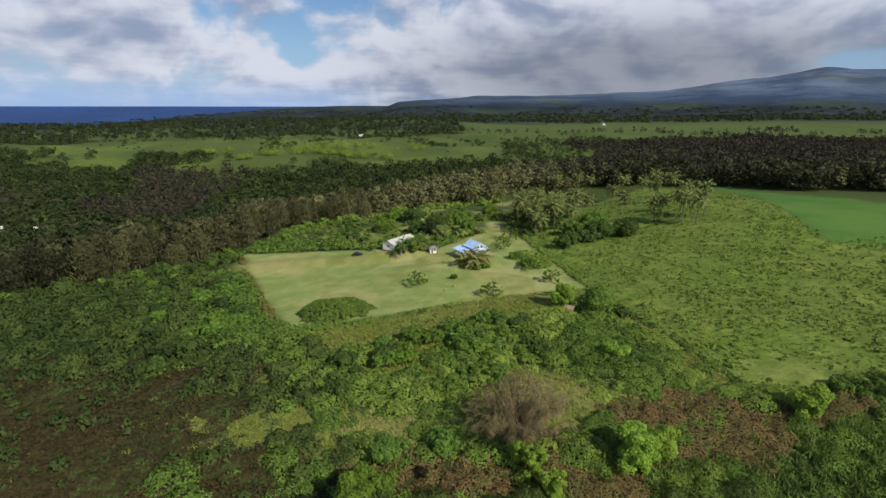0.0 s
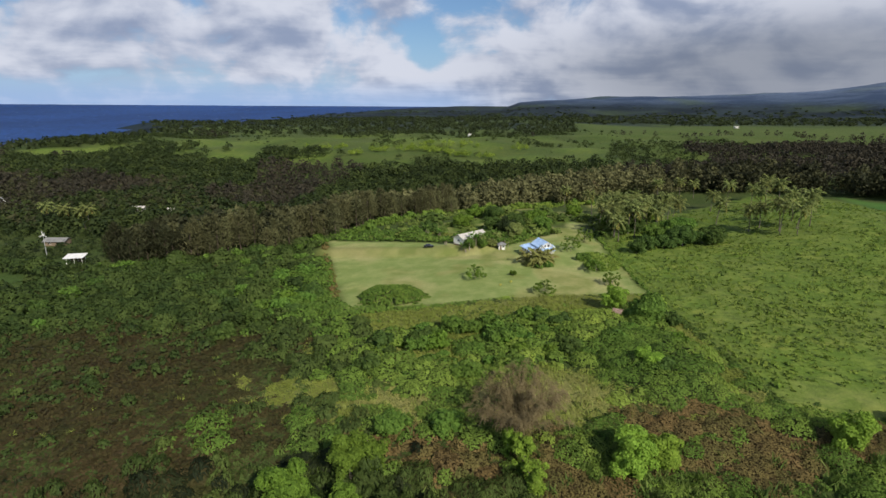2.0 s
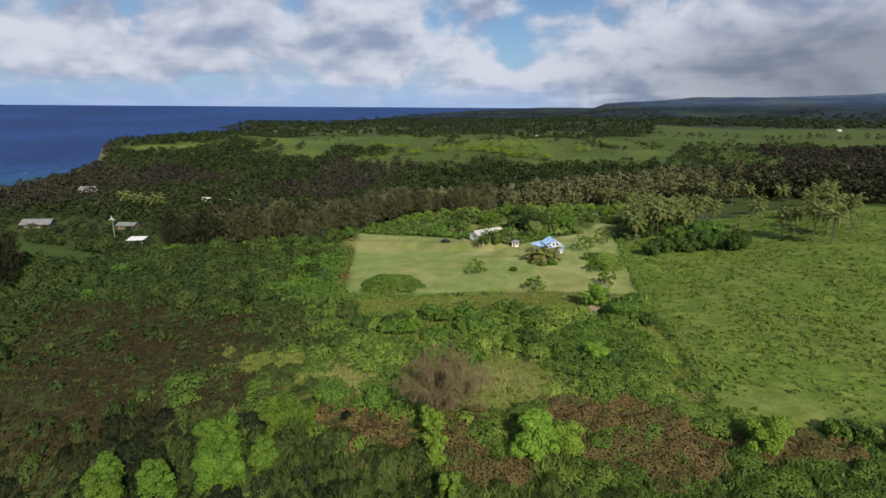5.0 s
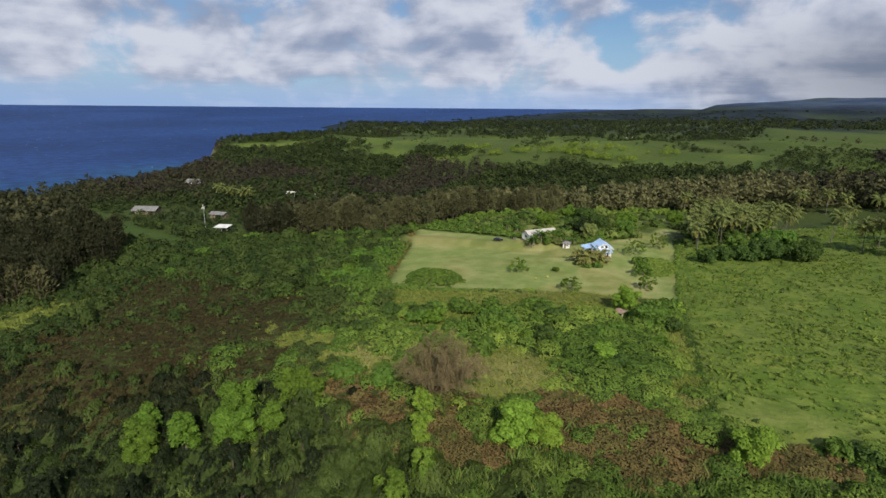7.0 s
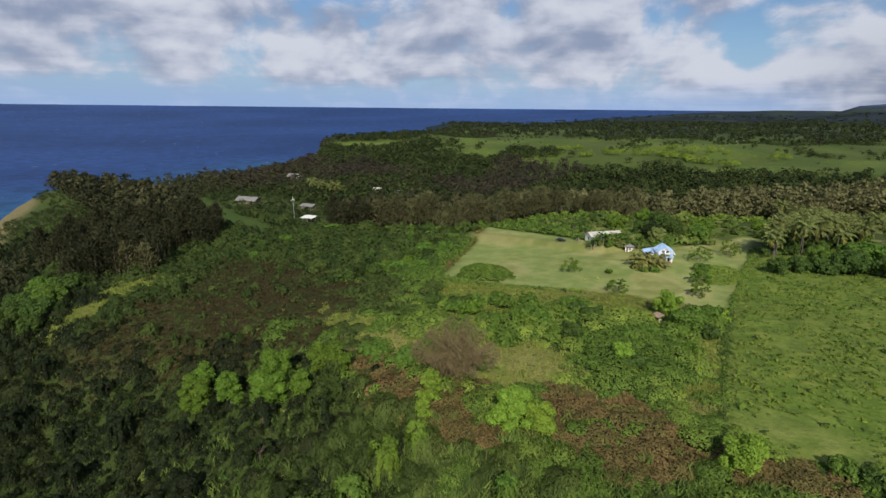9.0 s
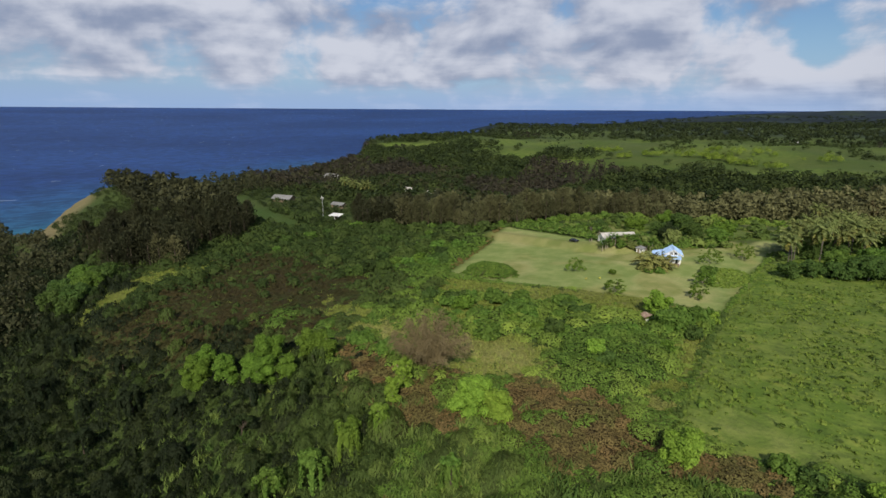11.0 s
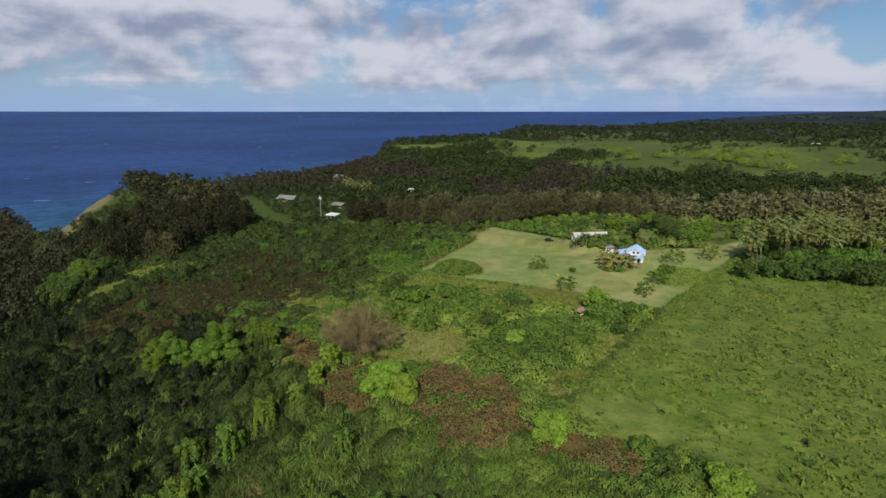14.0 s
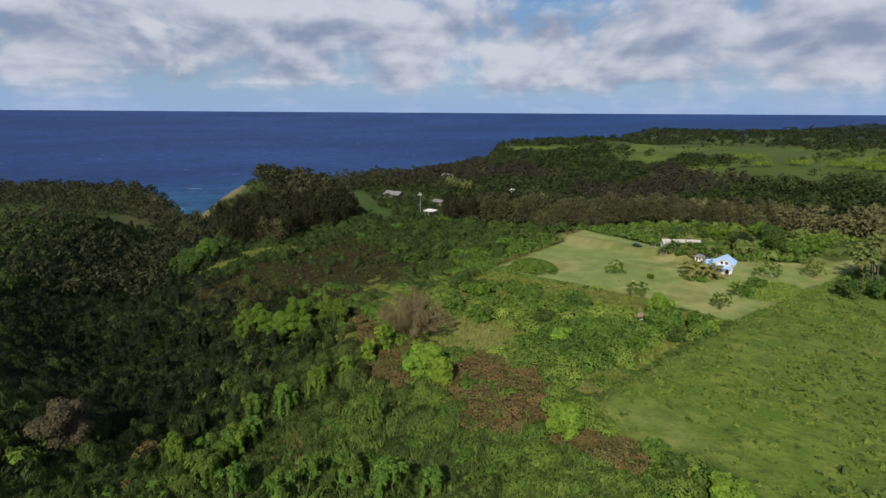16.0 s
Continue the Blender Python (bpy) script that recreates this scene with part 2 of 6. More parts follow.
def ground_material():
    m, nt, N, L = nodes_of("ground_cover")
    a1, a2 = N("ShaderNodeAttribute"), N("ShaderNodeAttribute")
    a1.attribute_name, a2.attribute_name = "cover", "cover_more"
    s1, s2 = N("ShaderNodeSeparateColor"), N("ShaderNodeSeparateColor")
    L(a1.outputs["Color"], s1.inputs[0]), L(a2.outputs["Color"], s2.inputs[0])
    fine, mid, wide = grain(nt, 1.3, 5.0, 0.65), grain(nt, 0.16, 5.0, 0.6), grain(nt, 0.03, 4.0, 0.55)
    f, md, w = ramp(nt, fine, 0.3, 0.7), ramp(nt, mid, 0.35, 0.68), ramp(nt, wide, 0.36, 0.64)
    rough_green = blend(nt, f, (0.028, 0.048, 0.012), (0.066, 0.096, 0.025))
    rough_green = blend(nt, calc(nt, "MULTIPLY", w, 0.5), rough_green, (0.070, 0.084, 0.027))
    lawn = blend(nt, md, (0.185, 0.245, 0.066), (0.275, 0.315, 0.105))
    lawn = blend(nt, calc(nt, "MULTIPLY", ramp(nt, wide, 0.48, 0.62), 0.8), lawn, (0.39, 0.365, 0.155))
    lawn = blend(nt, calc(nt, "MULTIPLY", f, 0.35), lawn, (0.15, 0.185, 0.052))
    pasture = blend(nt, md, (0.092, 0.156, 0.020), (0.172, 0.232, 0.040))
    pasture = blend(nt, calc(nt, "MULTIPLY", f, 0.45), pasture, (0.070, 0.105, 0.022))
    # dark dashes: shaded sides of tussocks drawn into the pasture colour
    pasture = blend(nt, ramp(nt, grain(nt, 0.42, 3.0, 0.6, (0.6, 1.0, 1.0)), 0.50, 0.66, 0.0, 0.62), pasture, (0.052, 0.088, 0.018))
    pasture = blend(nt, ramp(nt, grain(nt, 0.09, 4.0, 0.6), 0.56, 0.70, 0.0, 0.55), pasture, (0.235, 0.265, 0.052))
    pasture = blend(nt, calc(nt, "MULTIPLY", w, 0.22), pasture, (0.16, 0.16, 0.05))
    brown = blend(nt, f, (0.040, 0.030, 0.014), (0.085, 0.062, 0.028))
    field = blend(nt, w, (0.055, 0.135, 0.022), (0.085, 0.165, 0.032))
    dry = blend(nt, md, (0.17, 0.20, 0.050), (0.28, 0.275, 0.098))
    bare = blend(nt, f, (0.14, 0.115, 0.055), (0.26, 0.21, 0.11))
    c = blend(nt, s1.outputs[0], rough_green, lawn)
    for fac, col in ((s1.outputs[1], pasture), (s1.outputs[2], brown), (s2.outputs[0], field), (s2.outputs[1], dry), (s2.outputs[2], bare)):
        c = blend(nt, fac, c, col)
    # far woods: near-black blue, with shade and distance haze put into the base colour
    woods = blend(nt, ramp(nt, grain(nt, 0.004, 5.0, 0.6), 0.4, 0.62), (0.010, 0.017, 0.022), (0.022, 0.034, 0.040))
    # mountain slopes: distance haze painted in as a pale blue base
    hazed_upland = blend(nt, ramp(nt, grain(nt, 0.0032, 6.0, 0.66, (1, 1, 5)), 0.42, 0.60), (0.030, 0.050, 0.094), (0.062, 0.090, 0.140))
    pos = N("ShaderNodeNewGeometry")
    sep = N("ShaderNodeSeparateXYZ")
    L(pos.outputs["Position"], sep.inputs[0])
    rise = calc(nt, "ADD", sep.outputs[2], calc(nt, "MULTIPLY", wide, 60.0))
    woods = blend(nt, ramp(nt, rise, 85.0, 150.0), woods, hazed_upland)
    # mist along the slopes painted as pale streaks in the colour
    mist_wisps = ramp(nt, grain(nt, 0.0022, 6.0, 0.6, (1, 1, 7)), 0.40, 0.62)
    mist_band = calc(nt, "MULTIPLY", ramp(nt, rise, 150.0, 225.0), ramp(nt, rise, 270.0, 330.0, 1.0, 0.15))
    woods = blend(nt, calc(nt, "MULTIPLY", mist_band, calc(nt, "ADD", calc(nt, "MULTIPLY", mist_wisps, 0.6), 0.1)), woods, (0.15, 0.195, 0.28))
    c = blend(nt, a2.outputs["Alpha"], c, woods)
    surface(nt, c, 0.92, 0.0, calc(nt, "ADD", fine, calc(nt, "MULTIPLY", mid, 3.0)), 0.8, 0.25, 0.1)
    return m


def sea_material():
    m, nt, N, L = nodes_of("sea_water")
    att = N("ShaderNodeAttribute")
    att.attribute_name = "shallow"
    swell = grain(nt, 0.035, 7.0, 0.68, (1.0, 0.6, 1.0))
    chop = grain(nt, 0.055, 6.0, 0.7, (1.0, 0.7, 1.0))
    patch = grain(nt, 0.0016, 5.0, 0.6, (1.0, 0.6, 1.0))
    c = blend(nt, ramp(nt, patch, 0.36, 0.64), (0.009, 0.036, 0.148), (0.021, 0.068, 0.240))
    c = blend(nt, ramp(nt, swell, 0.42, 0.70, 0.0, 0.6), c, (0.026, 0.082, 0.235))
    c = blend(nt, att.outputs["Fac"], c, (0.040, 0.21, 0.225))
    c = blend(nt, ramp(nt, chop, 0.38, 0.62, 0.62, 0.0), c, (0.008, 0.024, 0.066))
    caps = ramp(nt, grain(nt, 0.075, 3.0, 0.5, (1.0, 0.5, 1.0)), 0.725, 0.75)
    c = blend(nt, calc(nt, "MULTIPLY", caps, 0.7), c, (0.6, 0.65, 0.7))
    surface(nt, c, 0.55, 0.0, swell, 0.5, 2.0, 0.04)
    return m


GROUND, WATER = ground_material(), sea_material()
BARK = plain("grey_bark", (0.16, 0.13, 0.10), (0.30, 0.26, 0.20), 2.0, 0.9, 0, 0.6, (1, 1, 0.25))
DARK_BARK = plain("dark_bark", (0.045, 0.035, 0.025), (0.11, 0.085, 0.06), 2.0, 0.9, 0, 0.6, (1, 1, 0.25))
PALM_BARK = plain("ringed_palm_bark", (0.085, 0.072, 0.055), (0.175, 0.155, 0.125), 2.5, 0.9, 0, 0.5, (0.3, 0.3, 3.0))
PALE_BARK = plain("brown_twigs", (0.130, 0.102, 0.046), (0.240, 0.190, 0.092), 1.5, 0.9, 0, 0.4)
LEAF_BRIGHT = leaf_material("bright_leaves", (0.135, 0.235, 0.028), (0.255, 0.385, 0.055), (0.28, 0.37, 0.06))
LEAF_GREEN = leaf_material("green_leaves", (0.056, 0.115, 0.019), (0.155, 0.255, 0.046), (0.260, 0.355, 0.063))
# darkened below real foliage; in the gulch it stands for cloud shade
LEAF_DARKENED = leaf_material("darkened_leaves", (0.014, 0.022, 0.011), (0.030, 0.042, 0.018), (0.062, 0.080, 0.028))
LEAF_BROWN = leaf_material("brown_seed_pods_and_leaves", (0.122, 0.086, 0.035), (0.205, 0.143, 0.056), (0.110, 0.135, 0.036), 0.15)
LEAF_FERN = leaf_material("withered_ferns", (0.042, 0.037, 0.014), (0.066, 0.055, 0.020), (0.044, 0.060, 0.018), 0.15)
LEAF_OLIVE = leaf_material("olive_leaves", (0.150, 0.190, 0.055), (0.270, 0.310, 0.095), (0.32, 0.33, 0.13), 0.4)
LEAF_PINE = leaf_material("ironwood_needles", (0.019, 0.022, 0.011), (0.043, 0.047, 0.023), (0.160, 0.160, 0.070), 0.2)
# woodland foliage darkened below its real green to stand for cloud shade
LEAF_WOODS_DARKENED = leaf_material("darkened_woodland_leaves", (0.019, 0.033, 0.012), (0.042, 0.060, 0.020), (0.125, 0.165, 0.042))
LEAF_WITHERED = leaf_material("withered_leaves", (0.055, 0.049, 0.027), (0.115, 0.099, 0.056), (0.17, 0.14, 0.08), 0.15)
# brown of the woods, taken darker for the cloud shadow over them
LEAF_BARE = leaf_material("bare_brown_woods", (0.027, 0.026, 0.018), (0.051, 0.048, 0.034), (0.085, 0.072, 0.042), 0.15)
# base colour held between the slope's sunlit and cloud-shaded tones
LEAF_SLOPE = leaf_material("part_shaded_slope_leaves", (0.025, 0.045, 0.013), (0.058, 0.088, 0.024), (0.125, 0.170, 0.040))
LEAF_PASTURE = leaf_material("pasture_weeds", (0.084, 0.142, 0.019), (0.162, 0.228, 0.038), (0.220, 0.266, 0.054), 0.3)
LEAF_RIM = leaf_material("olive_green_leaves", (0.072, 0.132, 0.018), (0.160, 0.255, 0.036), (0.24, 0.33, 0.05))
FLOWER = leaf_material("yellow_petals", (0.45, 0.42, 0.08), (0.60, 0.58, 0.16), (0.6, 0.6, 0.2))
LEAF_PALM = leaf_material("palm_leaflets", (0.100, 0.138, 0.036), (0.270, 0.295, 0.105), (0.42, 0.33, 0.09), 0.3)
LEAF_DEEP = leaf_material("deep_green_leaves", (0.038, 0.074, 0.017), (0.100, 0.155, 0.036), (0.18, 0.23, 0.055))
GRASS = leaf_material("tall_grass", (0.172, 0.222, 0.042), (0.250, 0.295, 0.062), (0.38, 0.36, 0.130), 0.3)

# ---- small helpers for meshes ----
def mesh_of(name, verts, faces, mats=(), smooth_=False, tint=None):
    """A mesh from arrays: vertices (n, 3) and faces of one size (m, k)."""
    verts, faces = np.asarray(verts, np.float32), np.asarray(faces, np.int32)
    me = bpy.data.meshes.new(name)
    me.vertices.add(len(verts))
    me.vertices.foreach_set("co", verts.ravel())
    k = faces.shape[1]
    me.loops.add(faces.size)
    me.loops.foreach_set("vertex_index", faces.ravel())
    me.polygons.add(len(faces))
    me.polygons.foreach_set("loop_start", np.arange(0, faces.size, k, dtype=np.int32))
    me.update(calc_edges=True)
    if smooth_:
        me.polygons.foreach_set("use_smooth", np.ones(len(faces), bool))
    for m in mats:
        me.materials.append(m)
    if tint is not None:
        at = me.attributes.new("tint", "FLOAT", "POINT")
        at.data.foreach_set("value", np.asarray(tint, np.float32))
    return me


def join(*pairs):
    vs, fs, n = [], [], 0
    for v, f in pairs:
        vs.append(np.asarray(v, float)), fs.append(np.asarray(f) + n)
        n += len(v)
    return np.concatenate(vs), np.concatenate(fs)


def part(name, data, material, parent, label="", at=None):
    """One mesh object under a thing or a part; data is a mesh, a bmesh or (vertices, quads)."""
    if isinstance(data, tuple):
        data = mesh_of(name, data[0], data[1])
    elif isinstance(data, bmesh.types.BMesh):
        bm, data = data, bpy.data.meshes.new(name)
        bm.to_mesh(data)
        bm.free()
    if material and not data.materials:
        data.materials.append(material)
    ob = new(name, data)
    ob.parent = parent
    if at is not None:
        ob.matrix_basis = at
    return tagged(ob, label)


def thing(name, label, category, x, y, z=None, turn=0.0, scale=1.0, group="", kind=""):
    ob = new(name)
    ob.empty_display_size = 0.5
    z = float(height(x, y)) if z is None else z
    ob.location, ob.rotation_euler, ob.scale = (x, y, z), (0, 0, radians(turn)), (scale,) * 3
    return tagged(ob, label, category, group, kind)


def tube(points, radii, sides=6):
    """A tapered tube of quads along points."""
    p, r = np.asarray(points, float), np.asarray(radii, float)
    d = np.gradient(p, axis=0)
    d /= np.linalg.norm(d, axis=1)[:, None] + 1e-9
    ref = np.where(np.abs(d[:, 2:3]) > 0.9, np.array([[1.0, 0, 0]]), np.array([[0, 0, 1.0]]))
    u = np.cross(d, ref)
    u /= np.linalg.norm(u, axis=1)[:, None] + 1e-9
    w = np.cross(d, u)
    a = np.arange(sides) * 2 * np.pi / sides
    v = p[:, None] + r[:, None, None] * (np.cos(a)[None, :, None] * u[:, None] + np.sin(a)[None, :, None] * w[:, None])
    i, j = np.meshgrid(np.arange(len(p) - 1), np.arange(sides), indexing="ij")
    a0, a1 = i * sides + j, i * sides + (j + 1) % sides
    f = np.stack([a0, a1, a1 + sides, a0 + sides], -1).reshape(-1, 4)
    return v.reshape(-1, 3), f


def unit(v):
    return v / (np.linalg.norm(v, axis=-1, keepdims=True) + 1e-9)


def leaves(rng, pts, normals, length, width, droop=0.0, along=None, tri=False):
    """Kite-shaped, slightly folded leaves, one quad each; or pointed ones, one triangle each."""
    n = len(pts)
    nn = unit(normals)
    d = unit(np.cross(nn, rng.normal(size=(n, 3)))) if along is None else unit(along)
    d = unit(d + np.array([0, 0, -droop]))
    s = unit(np.cross(nn, d))
    ln, wd = (length * rng.uniform(0.65, 1.35, n))[:, None], (width * rng.uniform(0.65, 1.35, n))[:, None]
    mid = pts + 0.1 * ln * d
    if tri:
        v = np.stack([pts - 0.5 * ln * d - 0.5 * wd * s, pts - 0.5 * ln * d + 0.5 * wd * s, pts + 0.5 * ln * d], 1)
        return v.reshape(-1, 3), np.arange(3 * n).reshape(-1, 3)
    v = np.stack([pts - 0.5 * ln * d, mid + 0.5 * wd * s + 0.12 * wd * nn, pts + 0.5 * ln * d, mid - 0.5 * wd * s + 0.12 * wd * nn], 1)
    return v.reshape(-1, 3), np.arange(4 * n).reshape(-1, 4)


def foliage(rng, blobs, n, length, width, inner=0.72, spread=0.7, low=-0.45, droop=0.0):
    """Leaves in the outer shell of a set of lumps (x, y, z, rx, ry, rz)."""
    b = np.asarray(blobs, float)
    area = (b[:, 3] * b[:, 4] + b[:, 4] * b[:, 5] + b[:, 3] * b[:, 5])
    k = rng.choice(len(b), n, p=area / area.sum())
    d = unit(rng.normal(size=(n, 3)))
    d[:, 2] = np.where(d[:, 2] < low, -d[:, 2], d[:, 2])
    r = rng.uniform(inner, 1.06, n)[:, None]
    pts = b[k, :3] + b[k, 3:] * d * r
    nrm = unit(d / b[k, 3:] * b[k, 3:].mean(1, keepdims=True)) + spread * rng.normal(size=(n, 3)) * 0.6 + np.array([0, 0, 0.25])
    return leaves(rng, pts, nrm, length, width, droop, None, True)


def lumps(rng, n, rx, rz, z0, size, flat=0.8):
    """Lumps scattered in an egg-shaped crown."""
    d = unit(rng.normal(size=(n, 3)))
    q = d * rng.uniform(0.35, 0.8, (n, 1))
    s = size * rng.uniform(0.7, 1.3, n)
    return np.column_stack([q[:, 0] * rx, q[:, 1] * rx, z0 + q[:, 2] * rz, s, s, s * flat])


def limbs(rng, base_h, tips, r0, sides=6, sub=4):
    """A trunk that forks towards the given tips."""
    out = [tube([(0, 0, -0.4), (0.06, 0.03, base_h * 0.5), (0, 0, base_h)], [r0 * 1.25, r0, r0 * 0.8], sides + 2)]
    for t in tips:
        t = np.asarray(t, float)
        s = np.linspace(0, 1, sub)[:, None]
        p = np.array([0, 0, base_h * 0.85]) * (1 - s) + t * s + np.array([0, 0, 0.25]) * np.sin(s * np.pi) * np.linalg.norm(t) * 0.3
        p[1:-1] += rng.normal(size=(sub - 2, 3)) * 0.15
        out.append(tube(p, np.linspace(r0 * 0.55, r0 * 0.12, sub), sides))
    return join(*out)


def inside(poly, x, y):
    x, y = np.asarray(x, float), np.asarray(y, float)
    r = np.zeros(x.shape, bool)
    for (x0, y0), (x1, y1) in zip(poly, poly[1:] + poly[:1]):
        r ^= ((y0 > y) != (y1 > y)) & (x < (x1 - x0) * (y - y0) / (y1 - y0 + 1e-12) + x0)
    return r


def mask(poly, x, y, soft=2.0):
    """1 inside a polygon, fading over its edge."""
    dist = np.full(np.shape(x), 1e9)
    for (x0, y0), (x1, y1) in zip(poly, poly[1:] + poly[:1]):
        ex, ey = x1 - x0, y1 - y0
        t = np.clip(((x - x0) * ex + (y - y0) * ey) / (ex * ex + ey * ey), 0, 1)
        dist = np.minimum(dist, np.hypot(x - x0 - t * ex, y - y0 - t * ey))
    return np.clip(0.5 + np.where(inside(poly, x, y), dist, -dist) / (2 * soft), 0, 1)


# ---- the plots of land ----
def rank_grass(x, y):
    """How far tall pale grass has the ground to itself, 0 to 1."""
    d = np.maximum(np.maximum(mask(DRY, x, y, 6) * np.clip(0.66 + 0.3 * smooth(-12, 14, x) + 0.5 * waves(x, y, 4.5, 2.0) + 0.45 * waves(x, y, 1.9, 4.0), 0, 1), 0.85 * mask(STRIP, x, y, 3)), np.maximum(mask(EDGE_STRIP, x, y, 2), mask(LEFT_DRY, x, y, 7) * np.clip(0.72 + 0.35 * waves(x, y, 6.0, 3.0) + 0.45 * waves(x, y, 2.1, 5.0), 0, 1)))
    d = np.maximum(d, smooth(0.12, 0.42, -waves(x, y, 10.0, 2.5) - 0.6 * waves(x, y, 4.6, 8.0)) * smooth(-75, -25, x) * (y > 95) * 0.9)
    d = np.maximum(d, 0.75 * mask(LAWN_SIDE, x, y, 2.5) * np.clip(0.7 + 0.6 * waves(x, y, 3.5, 1.0), 0, 1))
    return d * (1 - mask(THICKET, x, y, 3)) * (1 - mask(PASTURE, x, y, 1)) * (x < 75)


LAWN = [(-93, 242), (-74, 204), (-52, 161), (-46, 154.5), (-20, 158), (18, 170), (49.2, 174.5), (44.2, 198), (38.2, 241), (34, 262), (30, 292), (24, 292), (20, 262), (-2, 234), (-30, 233), (-62, 238)]
PASTURE = [(39, 241), (45, 198), (50, 174.5), (54.5, 155), (58.5, 138), (62.5, 122), (66, 107), (77, 104), (85, 106.5), (90, 110), (95, 109.5), (150, 92), (300, 40), (330, 180), (185, 210), (153, 205), (186, 372), (150, 400), (75, 330), (46, 300)]
FIELD = [(192, 385), (152, 206), (185, 190), (400, 180), (420, 262), (216, 262), (200, 330)]
RED_SCRUB = [(31, 101), (38, 104.5), (45, 105), (53, 104), (59, 103.5), (66, 101), (75, 101.5), (80, 103.5), (87, 105), (87, 99), (76, 93), (68, 90), (59, 84), (53, 81.5), (43, 85.5), (36, 85)]
BROWN_SCRUB = [(-96, 42), (-104, 58), (-116, 72), (-126, 90), (-133, 112), (-125, 136), (-94, 138), (-68, 130), (-50, 110), (-40, 93), (-34, 88), (-32, 78), (-50, 62), (-68, 50), (-84, 38)]
ROW_SCRUB = [(-16, 85), (-7, 88), (4, 88), (14, 86), (19, 93), (29, 82), (36, 79), (25, 72), (17, 77), (6, 74), (-3, 76)]
DRY = [(-22, 88), (-36, 98), (-24, 104), (2, 105), (16, 113), (24, 114), (31, 110), (44, 107), (64, 112), (65, 107), (44, 104.5), (36, 104.8), (30, 101), (14, 98)]
LEFT_DRY = [(-113, 39), (-124, 45), (-136, 56), (-144, 70), (-147, 84), (-140, 98), (-133, 90), (-123, 70), (-114, 58), (-110, 46)]
THICKET = [(30, 122), (33, 133), (38, 146), (50, 142), (54, 132), (56, 122), (54, 112), (52, 104.5), (47, 105), (37, 109)]
STRIP = [(-42, 150), (-11, 159), (20, 167), (48, 175), (49, 164), (24, 151), (-4, 145), (-32, 136)]
EDGE_STRIP = [(51.5, 146), (56, 149), (58, 136), (59.5, 122), (60, 113), (57, 112), (54.5, 115), (56, 128), (53, 138)]
LAWN_SIDE = [(-97, 240), (-80, 206), (-54, 158), (-50, 157), (-76, 205), (-94, 242)]
LANE = [(-330, 188), (-318, 168), (-250, 158), (-190, 160), (-186, 172), (-250, 176)]
BANK = [(-92, 222), (-58, 221), (-29, 221.5), (-8, 224), (-8, 229), (-30, 228), (-60, 228), (-90, 230)]
YARD = [(-66, 258), (-30, 254), (-8, 250), (26, 292), (20, 330), (-20, 300)]


MEADOW = [(-690, 560), (-654, 660), (-540, 840), (-420, 930), (-264, 1066), (-80, 900), (80, 760), (60, 545), (-118, 525), (-231, 528), (-347, 548), (-448, 532), (-552, 554)]


def axis(spans):
    out = [spans[0][0]]
    for a, b, s in spans:
        n = max(1, int(round((b - a) / s)))
        out += list(a + (b - a) * (np.arange(n) + 1) / n)
    return np.array(out)


